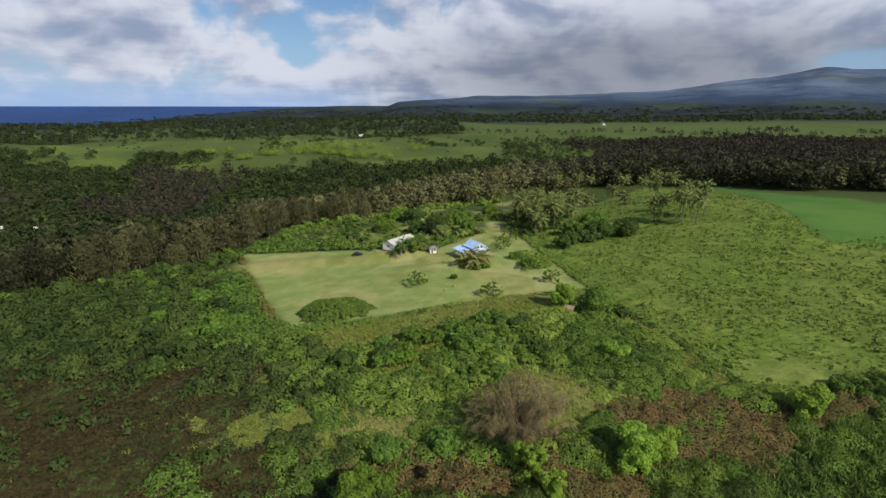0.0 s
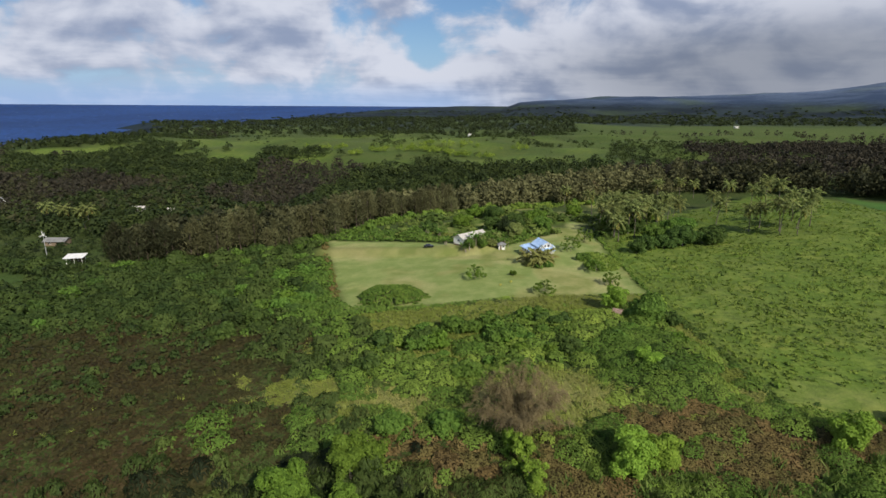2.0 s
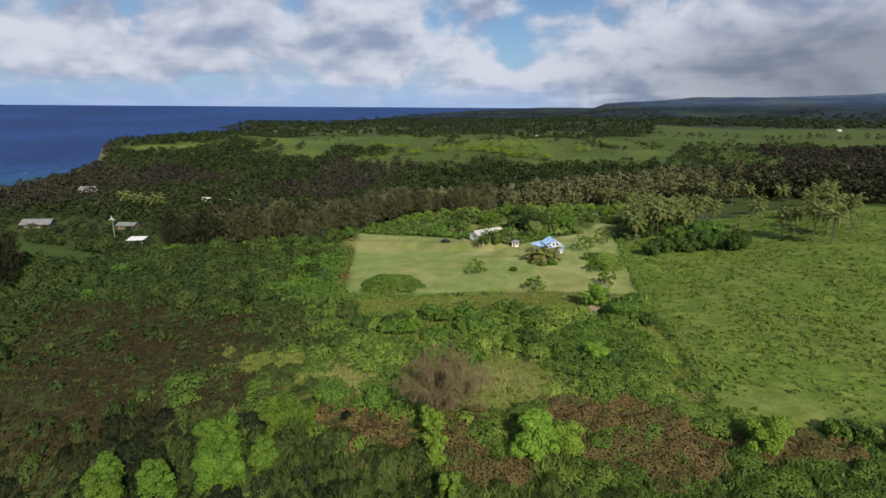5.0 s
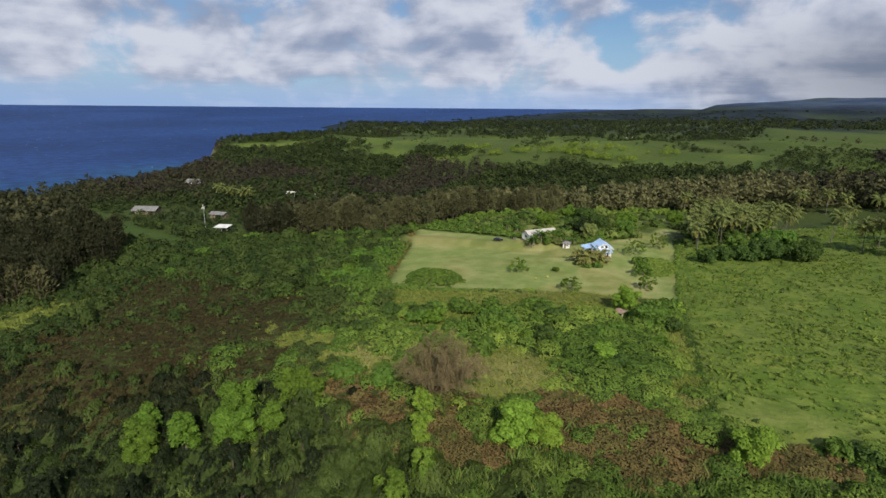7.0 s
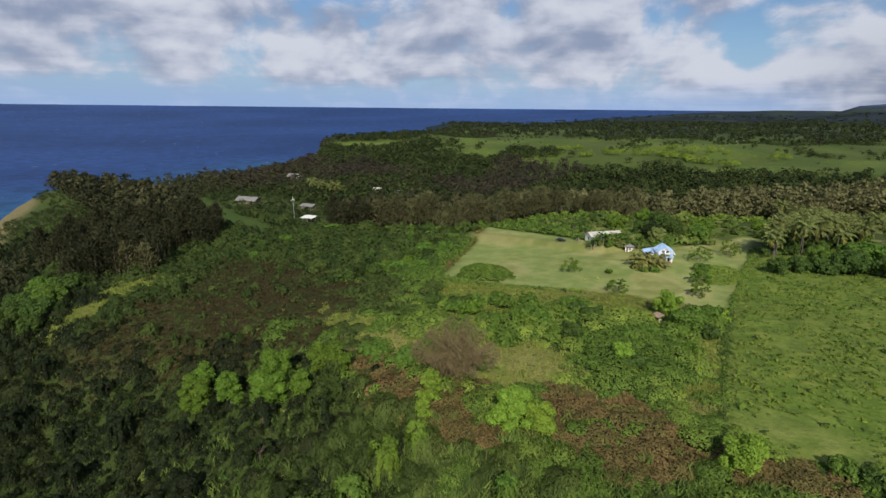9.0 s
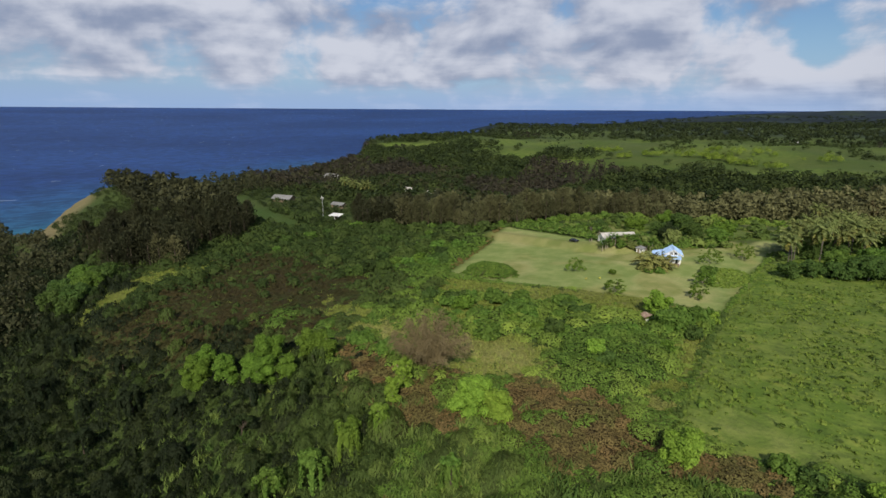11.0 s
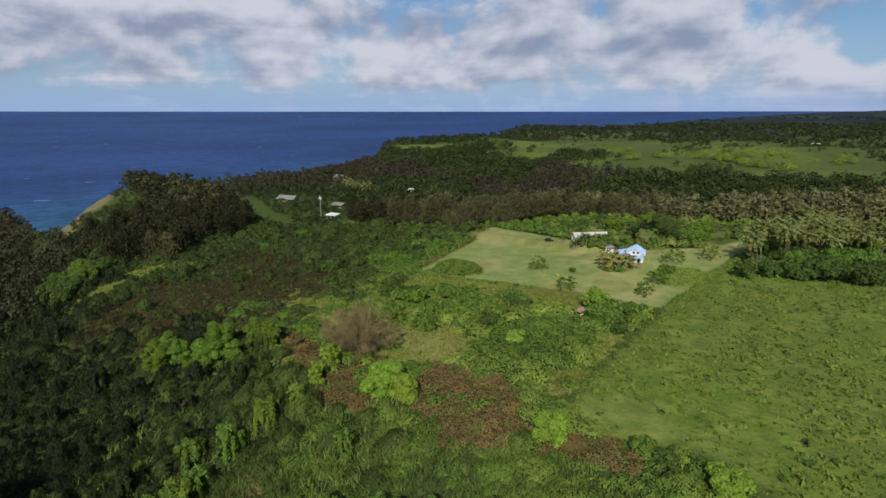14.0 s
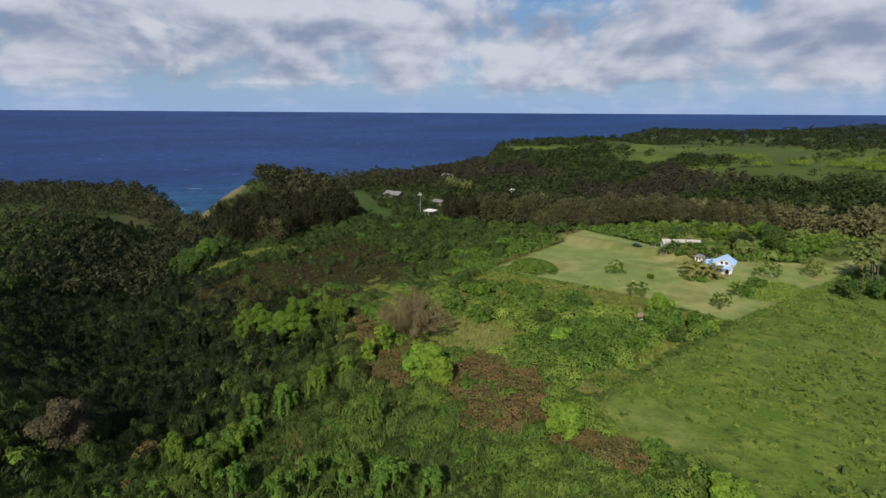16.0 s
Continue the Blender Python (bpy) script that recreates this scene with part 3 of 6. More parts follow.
def build_ground():
    gx = axis([(-4900, -1500, 170), (-1500, -900, 50), (-900, -520, 20), (-520, -160, 7), (-160, 180, 1.8), (180, 420, 6), (420, 1000, 30), (1000, 4900, 130)])
    gy = axis([(-4900, -700, 210), (-700, -160, 30), (-160, 20, 8), (20, 300, 1.8), (300, 480, 5), (480, 1000, 14), (1000, 2000, 50), (2000, 4900, 100)])
    X, Y = np.meshgrid(gx, gy, indexing="xy")
    Z = height(X, Y)
    n, m = X.shape
    i, j = np.meshgrid(np.arange(n - 1), np.arange(m - 1), indexing="ij")
    a = (i * m + j).ravel()
    me = mesh_of("ground", np.column_stack([X.ravel(), Y.ravel(), Z.ravel()]), np.column_stack([a, a + 1, a + m + 1, a + m]), [GROUND], True)
    x, y = X.ravel(), Y.ravel()
    jx, jy = x + 2.2 * waves(x, y, 6.0, 1.3), y + 2.2 * waves(x, y, 6.5, 2.7)
    r = np.hypot(x - 40, y - 50)
    meadow = smooth(0.05, 0.35, waves(x, y, 95.0, 6.0) + 0.35 * waves(x, y, 31.0, 2.0)) * smooth(440, 560, y + 0.3 * x)
    big = smooth(735, 775, y + 14 * waves(x, y, 60.0, 2.0)) * (1 - smooth(1450, 1750, y)) * smooth(0, 90, x)
    slope = smooth(0.35, 0.7, np.abs(np.gradient(Z, gy, axis=0)) + np.abs(np.gradient(Z, gx, axis=1))).ravel() * (r < 1600) * (x < -300)
    cover = np.zeros((len(x), 4), np.float32)
    cover[:, 3] = 1
    more = cover.copy()
    cover[:, 0] = mask(LAWN, jx, jy, 1.5)
    # the big meadow's low weight puts cloud shade into its colour
    cover[:, 1] = np.clip(mask(PASTURE, jx, jy, 2.0) + np.maximum(np.maximum(meadow * 0.3, big * 0.24), np.maximum(mask(MEADOW, jx, jy, 25) * (0.2 + 0.5 * smooth(-0.2, 0.4, waves(x, y, 48.0, 2.0))), 1 - smooth(0.7, 1.0, np.hypot((x + 612) / 95, (y - 596) / 42)))) + 0.8 * mask(YARD, jx, jy, 4), 0, 1)
    cover[:, 2] = np.clip(mask(RED_SCRUB, jx, jy, 3) + mask(BROWN_SCRUB, jx, jy, 8) + mask(ROW_SCRUB, jx, jy, 4) + 0.4 * mask(BANK, jx, y, 1.5), 0, 1)
    more[:, 0] = np.clip(mask(FIELD, x, y, 2.5) + mask(LANE, jx, jy, 6) * 0.22, 0, 1)
    more[:, 1] = np.clip(0.9 * rank_grass(jx, jy) * (r < 400) + mask(BANK, x, jy, 1.2) * 0.2, 0, 1)
    more[:, 1] = np.maximum(more[:, 1], 0.34 * (1 - smooth(0.3, 1.15, np.hypot((jx - 78) / 15, (jy - 113) / 9))))
    more[:, 2] = np.maximum(slope * 0.8, 0.75 * (1 - smooth(0.7, 1.1, np.hypot((x + 412) / 40, (y - 80) / 20))))
    # alpha: how far the darkened, hazed far colour replaces the near cover
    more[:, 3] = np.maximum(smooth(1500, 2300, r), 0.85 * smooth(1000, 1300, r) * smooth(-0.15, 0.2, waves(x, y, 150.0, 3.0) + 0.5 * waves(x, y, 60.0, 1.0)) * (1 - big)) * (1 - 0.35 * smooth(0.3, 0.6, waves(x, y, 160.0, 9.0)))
    for nm, arr in (("cover", cover), ("cover_more", more)):
        me.attributes.new(nm, "FLOAT_COLOR", "POINT").data.foreach_set("color", arr.ravel())
    tagged(new("ground", me), "rolling green coastal land with lawn, pasture, scrub and gulches", "ground", kind="structure")


def build_sea():
    gx = axis([(-4900, -1700, 160), (-1700, -300, 18)])
    gy = axis([(-4900, -900, 160), (-900, 1300, 22), (1300, 4900, 120)])
    X, Y = np.meshgrid(gx, gy, indexing="xy")
    x, y = X.ravel(), Y.ravel()
    r = np.hypot(x - 40, y - 50)
    n, m = X.shape
    i, j = np.meshgrid(np.arange(n - 1), np.arange(m - 1), indexing="ij")
    a = (i * m + j).ravel()
    me = mesh_of("water", np.column_stack([x, y, sea_height(r)]), np.column_stack([a, a + 1, a + m + 1, a + m]), [WATER], True)
    d = coast(y) - x + 25 * waves(x, y, 90.0, 2.0)
    me.attributes.new("shallow", "FLOAT", "POINT").data.foreach_set("value", (((1 - smooth(20, 150, d)) * 0.6 + (1 - smooth(0, 520, d)) * 0.4) * (1 - smooth(1000, 1400, r))).astype(np.float32))
    tagged(new("water", me), "deep blue open sea, turquoise along the shore", "sea", kind="structure")


build_ground()
build_sea()

# ---- plants ----
def scatter(rng, poly_or_box, step, jitter=0.9):
    x0, x1, y0, y1 = poly_or_box
    gx, gy = np.meshgrid(np.arange(x0, x1, step), np.arange(y0, y1, step))
    x, y = gx.ravel(), gy.ravel()
    return x + rng.uniform(-0.5, 0.5, len(x)) * step * jitter, y + rng.uniform(-0.5, 0.5, len(x)) * step * jitter


def stuff(name, label, category, protos, x, y, size, tint, material, rng, z=None, sink=0.0, tall=None, squash=None):
    """Many plants of one kind in one mesh: each takes a prototype, turned and scaled."""
    n = len(x)
    if n == 0:
        return None
    z = (height(x, y) if z is None else z) - sink
    which, turn = rng.integers(0, len(protos), n), rng.uniform(0, 2 * np.pi, n)
    tall = np.ones(n) if tall is None else tall
    vs, ts = [], []
    for k, (pv, _) in enumerate(protos):
        s = np.flatnonzero(which == k)
        c, sn = np.cos(turn[s])[:, None], np.sin(turn[s])[:, None]
        px, py, pz = pv[None, :, 0] * size[s, None], pv[None, :, 1] * size[s, None], pv[None, :, 2] * (size[s] * tall[s])[:, None]
        vs.append(np.stack([px * c - py * sn + x[s, None], px * sn + py * c + y[s, None], pz + z[s, None]], -1).reshape(-1, 3))
        ts.append(np.repeat(tint[s], len(pv)))
    v = np.concatenate(vs)
    me = mesh_of(name, v, np.arange(len(v)).reshape(-1, 3), [material], tint=np.concatenate(ts))
    return tagged(new(name, me), label, category, kind="stuff")


def shrub_proto(rng, n, leaf, wide=1.0, tall=0.8, count=5):
    return foliage(rng, np.vstack([lumps(rng, count, wide * 0.62, tall * 0.35, tall * 0.45, 0.46 * wide), [0, 0, tall * 0.35, wide * 0.8, wide * 0.8, tall * 0.5]]), n, leaf, leaf * 0.75)


def far_tree_proto(rng, n, leaf, tall, wide):
    b = lumps(rng, 5, wide * 0.5, tall * 0.28, tall * 0.6, wide * 0.45, 1.2)
    return foliage(rng, b, n, leaf, leaf * 0.95, low=-0.2)


def grass_proto(rng, n, tall=1.0):
    p = rng.normal(size=(n, 3)) * np.array([0.35, 0.35, 0.0]) + np.array([0, 0, 0.42 * tall])
    up = rng.normal(size=(n, 3)) * np.array([0.45, 0.45, 0.0]) + np.array([0, 0, 1.0])
    return leaves(rng, p, rng.normal(size=(n, 3)), 1.0 * tall, 0.22, 0, up, True)


def ironwood_crown(rng, n, tall=14.0, wide=3.2, leaf=0.9):
    k = rng.uniform(0.12, 1.0, n) ** 0.8
    a = rng.uniform(0, 2 * np.pi, n)
    lobe = 1 + 0.35 * np.sin(3 * a + 9 * k) + 0.25 * np.sin(5 * a - 17 * k)
    prof = np.interp(k, [0, 0.12, 0.3, 0.6, 0.85, 1.0], [0.5, 0.7, 0.95, 1.0, 0.72, 0.2])
    rr = wide * prof * lobe * rng.uniform(0.45, 1.05, n)
    p = np.column_stack([rr * np.cos(a), rr * np.sin(a), k * tall + rng.normal(size=n) * 0.25])
    out = np.column_stack([np.cos(a), np.sin(a), 0.3 + 0 * a])
    along = out * 0.5 + rng.normal(size=(n, 3)) * 0.3 + np.array([0, 0, 0.55]) if leaf < 1.5 else out * 0.4 + rng.normal(size=(n, 3)) * 0.7 + np.array([0, 0, 0.25])
    return leaves(rng, p, out + rng.normal(size=(n, 3)) * 0.5, leaf, leaf * (0.36 if leaf < 1.5 else 0.8), 0, along, True)


def spur_face(x, y):
    """The grassy face of the spur and the mouth of the gulch below it, where no trees stand."""
    return ((x < -345) & (y > 40) & (y < 104 + 0.1 * (x + 400))) | ((x < -245) & (y > 52) & (y < 112))


def build_ironwoods():
    rng = np.random.default_rng(11)
    # tints: three pale crowns for the sunlit stretch, three dark for cloud-shaded ends
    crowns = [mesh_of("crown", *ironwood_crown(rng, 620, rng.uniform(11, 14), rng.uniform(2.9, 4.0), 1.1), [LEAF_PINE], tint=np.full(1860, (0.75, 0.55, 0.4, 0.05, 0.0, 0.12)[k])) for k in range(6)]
    trunks = [mesh_of("trunk", *tube([(0, 0, -0.5), (rng.normal() * 0.2, rng.normal() * 0.2, 5), (0, 0, 11.5)], [0.32, 0.22, 0.05], 7), [DARK_BARK]) for _ in range(3)]
    first = []
    for k, c in enumerate(crowns):
        t = thing("ironwood_tree", "tall wispy brown-green ironwood tree in a windbreak belt", "tree", 0, 0, group="ironwood belt")
        part("trunk", trunks[k % 3], None, t), part("crown", c, None, t)
        first.append(t)
    # the belt behind the farm: its front line, and how deep it goes
    line = np.array([(-184, 198), (-170, 199), (-154, 208), (-138, 220), (-124, 233), (-106, 250), (-64, 326), (-28, 384), (40, 406), (100, 418), (192, 398), (222, 345), (300, 290), (420, 268)], float)
    spots = []
    for (x0, y0), (x1, y1) in zip(line, line[1:]):
        n = int(np.hypot(x1 - x0, y1 - y0) / 4.2)
        nx, ny = -(y1 - y0), x1 - x0
        q = math.hypot(nx, ny)
        for i in range(n):
            for row in range(8):
                s = (i + rng.uniform(-0.4, 0.4)) / n
                d = row * 6.0 + rng.uniform(-3.4, 3.4) + 5 * math.sin((x0 + s * (x1 - x0)) * 0.13) + 4 * math.sin((y0 + s * (y1 - y0)) * 0.31)
                if rng.uniform() < 0.16:
                    continue
                spots.append((x0 + s * (x1 - x0) + nx / q * d, y0 + s * (y1 - y0) + ny / q * d, row))
    # ridge above the bay and the slope towards the far houses
    gx, gy = scatter(rng, (-440, -140, 60, 160), 6.5)
    keep = (waves(gx, gy, 40, 1.0) + 0.012 * (-gx - 150) - 0.022 * np.abs(gy - 100 - 0.12 * (gx + 300)) > 0.25) & (gx > coast(gy) + 40) & ~inside(LANE, gx, gy) & ~spur_face(gx, gy)
    spots += [(a, b, 1) for a, b in zip(gx[keep], gy[keep])]
    gx, gy = scatter(rng, (-245, -145, 54, 108), 6.0)
    keep = inside([(-148, 74), (-172, 60), (-210, 58), (-242, 72), (-238, 106), (-180, 102), (-150, 90)], gx, gy)
    spots += [(a, b, 1) for a, b in zip(gx[keep], gy[keep])]
    spots = [s for s in spots if not inside(LAWN, s[0], s[1])]
    front = [s for s in spots if s[2] <= 1]
    rng.shuffle(front)
    front = sorted(front, key=lambda s: math.hypot(s[0] - 60, s[1] - 60))[:240]
    used = set((round(s[0], 3), round(s[1], 3)) for s in front)
    for i, (x, y, _) in enumerate(front):
        s = rng.uniform(0.85, 1.6)
        m = Matrix.LocRotScale((x, y, float(height(x, y))), Euler((0, 0, rng.uniform(0, 6.28))), None)
        if i < 6:
            first[i].matrix_basis = m
            first[i].scale = (s, s, s)
        else:
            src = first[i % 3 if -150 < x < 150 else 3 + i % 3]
            old = src.scale.copy()
            src.scale = (s, s, s * rng.uniform(0.9, 1.1))
            copy_thing(src, m)
            src.scale = old
    rest = np.array([s[:2] for s in spots if (round(s[0], 3), round(s[1], 3)) not in used])
    protos = [ironwood_crown(rng, 115, rng.uniform(10.5, 13.5), rng.uniform(3.4, 4.6), 1.6) for _ in range(5)]
    n = len(rest)
    # the belt's sunlit middle and shaded ends are put into the tint
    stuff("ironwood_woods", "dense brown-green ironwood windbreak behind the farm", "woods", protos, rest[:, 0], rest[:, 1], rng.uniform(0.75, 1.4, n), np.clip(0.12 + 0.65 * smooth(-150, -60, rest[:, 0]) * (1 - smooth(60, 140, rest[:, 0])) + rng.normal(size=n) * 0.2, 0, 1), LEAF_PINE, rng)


def clearing(x, y):
    """Open ground round the two small white houses in the woods."""
    return (np.hypot(x + 235, y - 309) < 8) | (np.hypot(x + 261, y - 307) < 11)


def build_far_woods():
    rng = np.random.default_rng(12)
    # mixed green woods beyond the ironwoods, thinning into meadow with hedges and clumps
    x, y = scatter(rng, (-700, 900, 170, 1000), 7.6)
    clump = waves(x, y, 95.0, 6.0) + 0.35 * waves(x, y, 31.0, 2.0)
    land = x > coast(y) + 50
    line = np.interp(x, [-205, -176, -110, -64, -28, 40, 100, 208, 290, 420, 700], [190, 203, 262, 326, 384, 406, 418, 398, 300, 268, 268])
    gulch = (y > line + 46) & (y + 0.3 * x < 520 + 25 * waves(x, y, 60, 2))
    big = (y + 14 * waves(x, y, 60.0, 2.0) > 760) & (x > 40) & (y < 1600)
    houses = np.hypot(x + 287, y - 204) > 24
    houses &= (np.hypot(x + 378, y - 302) > 22) & (np.hypot(x + 203, y - 200) > 24) & ~inside(LANE, x, y) & ~clearing(x, y)
    lane_row = (np.abs((y + 0.22 * x + 12 * waves(x, y, 55.0, 1.0)) % 95 - 47) < 3.4) & (waves(x, y, 75.0, 2.0) > -0.1) & (y > 620)
    inland = (x > 90 - 0.2 * (y - 500)) & (y > line + 40) & (y < 780) & (rng.uniform(size=len(x)) < 0.65 + 0.5 * smooth(-0.3, 0.1, waves(x, y, 45.0, 3.0)) + 0.5 * smooth(200, 320, x))
    keep = land & houses & (gulch | inland | (lane_row & (rng.uniform(size=len(x)) < 0.8)) | ((clump + 0.5 * waves(x, y, 17.0, 4.0) < -0.12) & (y + 0.3 * x > 500) & (rng.uniform(size=len(x)) < 0.85)) | ((y + 0.3 * x > 500) & (rng.uniform(size=len(x)) < 0.012)))
    keep &= ~((mask(MEADOW, x, y, 25) > 0.5) & (rng.uniform(size=len(x)) > 0.03 + 0.95 * smooth(0.15, 0.4, waves(x, y, 30.0, 5.0) + 0.5 * waves(x, y, 13.0, 1.0)))) & (np.hypot((x + 612) / 95, (y - 596) / 42) > 1)
    row = np.abs((y + 0.22 * x + 12 * waves(x, y, 55.0, 1.0)) % 95 - 47) < 3.4
    keep &= ~(big & (rng.uniform(size=len(x)) > 0.02 + 0.75 * row * (waves(x, y, 75.0, 2.0) > -0.1))) & ((y > line + 40) | (x < -205))
    x, y = x[keep], y[keep]
    brownish = (waves(x, y, 70, 8.0) + 0.5 * smooth(120, 260, x) + 0.5 * smooth(-250, -420, x) * (y < 420) - 0.3 * smooth(520, 640, y) * (x < 100) - 0.22 * (x > -330) * (x < 60) > 0.12) & ~inside(MEADOW, x, y)
    protos = [far_tree_proto(rng, 62, 2.0, rng.uniform(6.5, 8.5), rng.uniform(7, 9.5)) for _ in range(6)]
    pines = [ironwood_crown(rng, 42, rng.uniform(9, 11.5), rng.uniform(4.0, 5.2), 2.3) for _ in range(4)]
    g, b = np.flatnonzero(~brownish), np.flatnonzero(brownish)
    low = np.where(y[g] + 0.3 * x[g] > 520, rng.uniform(0.2, 0.75, len(g)), 1.0)
    stuff("green_woods", "mixed green woods and thickets across the gulch", "woods", protos, x[g], y[g], rng.uniform(0.55, 1.15, len(g)) * low, np.clip(rng.uniform(0, 1, len(g)) ** 2 * 0.4 + np.exp(-((x[g] + 150) / 60) ** 2 - ((y[g] - 630) / 45) ** 2), 0, 1), LEAF_WOODS_DARKENED, rng, sink=0.5)
    stuff("brown_woods", "brown ironwood woods across the gulch, darkened as under cloud", "woods", pines, x[b], y[b], np.clip(rng.uniform(0.55, 1.0, len(b)) + 0.25 * waves(x[b], y[b], 16.0, 2.0), 0.4, 1.3), np.clip(0.12 + 0.15 * waves(x[b], y[b], 21.0, 5.0) + 0.1 * rng.normal(size=len(b)), 0, 0.5), LEAF_BARE, rng, sink=0.5)
    # sunny clumps of bushes on the rolling meadow
    cx = np.array([-172, -160, -146, -133, -121, -108, -97, -98, -122, -150, -190, -205, -60, -30, -240, -280])
    cy = np.array([634, 628, 630, 622, 618, 612, 606, 662, 655, 660, 600, 570, 600, 640, 610, 640])
    q = rng.integers(0, len(cx), 130)
    x, y = cx[q] + rng.normal(size=130) * 6.5, cy[q] + rng.normal(size=130) * 4.5
    stuff("meadow_bushes", "bright rounded bushes on the rolling meadow", "bushes", [far_tree_proto(rng, 110, 1.3, 7, 8) for _ in range(4)], x, y, rng.uniform(0.4, 0.95, 130), rng.uniform(0.2, 0.9, 130), LEAF_RIM, rng, sink=0.5)
    # far belts of trees up to the horizon
    r = 900 * (4.6 ** rng.uniform(0, 1, 8600))
    az = np.radians(rng.uniform(-62, 62, 8600))
    x, y = 40 + r * np.sin(az), 50 + r * np.cos(az)
    big = (y > 760) & (x > 40) & (y < 1600)
    keep = (x > coast(y) + 60) & (waves(x, y, 210.0, 3.3) + 0.4 * waves(x, y * 2.5, 90.0, 1.0) > -0.2 - 0.5 * smooth(1300, 1700, y) * (1 - smooth(2200, 2800, y))) & ~big
    keep &= (r < 2500) | (height(x, y) < 60)
    x, y, r = x[keep], y[keep], r[keep]
    protos = [far_tree_proto(rng, 26, 4.2, 9, 11) for _ in range(5)]
    stuff("far_woods", "dark tree belts on the far coastal plain", "woods", protos, x, y, np.clip(r / 1500, 0.8, 1.7), rng.uniform(0, 0.8, len(x)), LEAF_DARKENED, rng, sink=1.0, tall=np.clip(1500 / r, 0.35, 1.0))
    # trees on the two shores of the bay
    x, y = scatter(rng, (-620, -130, -160, 62), 7.0)
    keep = (x > coast(y) + 40) & (waves(x, y, 45.0, 2.2) > -0.55) & (np.hypot((x + 288) / 34, (y - 6) / 17) > 1) & ~spur_face(x, y) & ~((x > -190) & (y > 30))
    x, y = x[keep], y[keep]
    qx, qy = scatter(rng, (-440, -245, 62, 134), 3.6)
    ok = (((np.abs(qy - 84 + 0.13 * (qx + 380)) < 24) & (qx > -360)) | (qy > 97)) & (qx > coast(qy) + 40) & ((qx > -360) | (qy > 97)) & (rng.uniform(size=len(qx)) < 0.7)
    qx, qy = qx[ok], qy[ok]
    stuff("shore_scrub", "low windswept scrub on the spur above the bay", "scrub", [far_tree_proto(rng, 40, 2.2, 6, 9) for _ in range(4)], qx, qy, rng.uniform(0.2, 0.4, len(qx)), rng.uniform(0, 0.3, len(qx)), LEAF_WOODS_DARKENED, rng, sink=0.3)
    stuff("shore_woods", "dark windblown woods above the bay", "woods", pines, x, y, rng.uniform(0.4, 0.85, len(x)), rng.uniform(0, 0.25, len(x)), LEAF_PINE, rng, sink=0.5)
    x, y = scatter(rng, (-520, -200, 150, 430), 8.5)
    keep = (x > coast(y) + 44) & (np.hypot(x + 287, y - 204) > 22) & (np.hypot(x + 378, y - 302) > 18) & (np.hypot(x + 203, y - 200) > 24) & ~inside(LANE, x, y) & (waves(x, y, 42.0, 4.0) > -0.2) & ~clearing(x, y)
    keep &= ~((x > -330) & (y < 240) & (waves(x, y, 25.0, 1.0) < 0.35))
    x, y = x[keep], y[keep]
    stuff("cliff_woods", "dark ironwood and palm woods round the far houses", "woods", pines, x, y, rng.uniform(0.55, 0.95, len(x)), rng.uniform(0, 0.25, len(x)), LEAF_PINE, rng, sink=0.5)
    x, y = scatter(rng, (-345, -180, 150, 245), 5.0, 1.3)
    keep = (mask(LANE, x, y, 3) < 0.3) & (np.hypot(x + 287, y - 204) > 13) & (np.hypot(x + 199, y - 196) > 10) & (np.hypot(x + 236, y - 222) > 9) & (rng.uniform(size=len(x)) < 0.75) & ((x < -188) | (y < 198))
    x, y = x[keep], y[keep]
    bushes = [far_tree_proto(rng, 60, 1.9, 7.5, 8) for _ in range(5)]
    stuff("garden_bushes", "dark garden bushes and trees round the far houses", "bushes", bushes, x, y, rng.uniform(0.22, 0.62, len(x)), rng.uniform(0, 0.6, len(x)) ** 2, LEAF_WOODS_DARKENED, rng, sink=0.4)


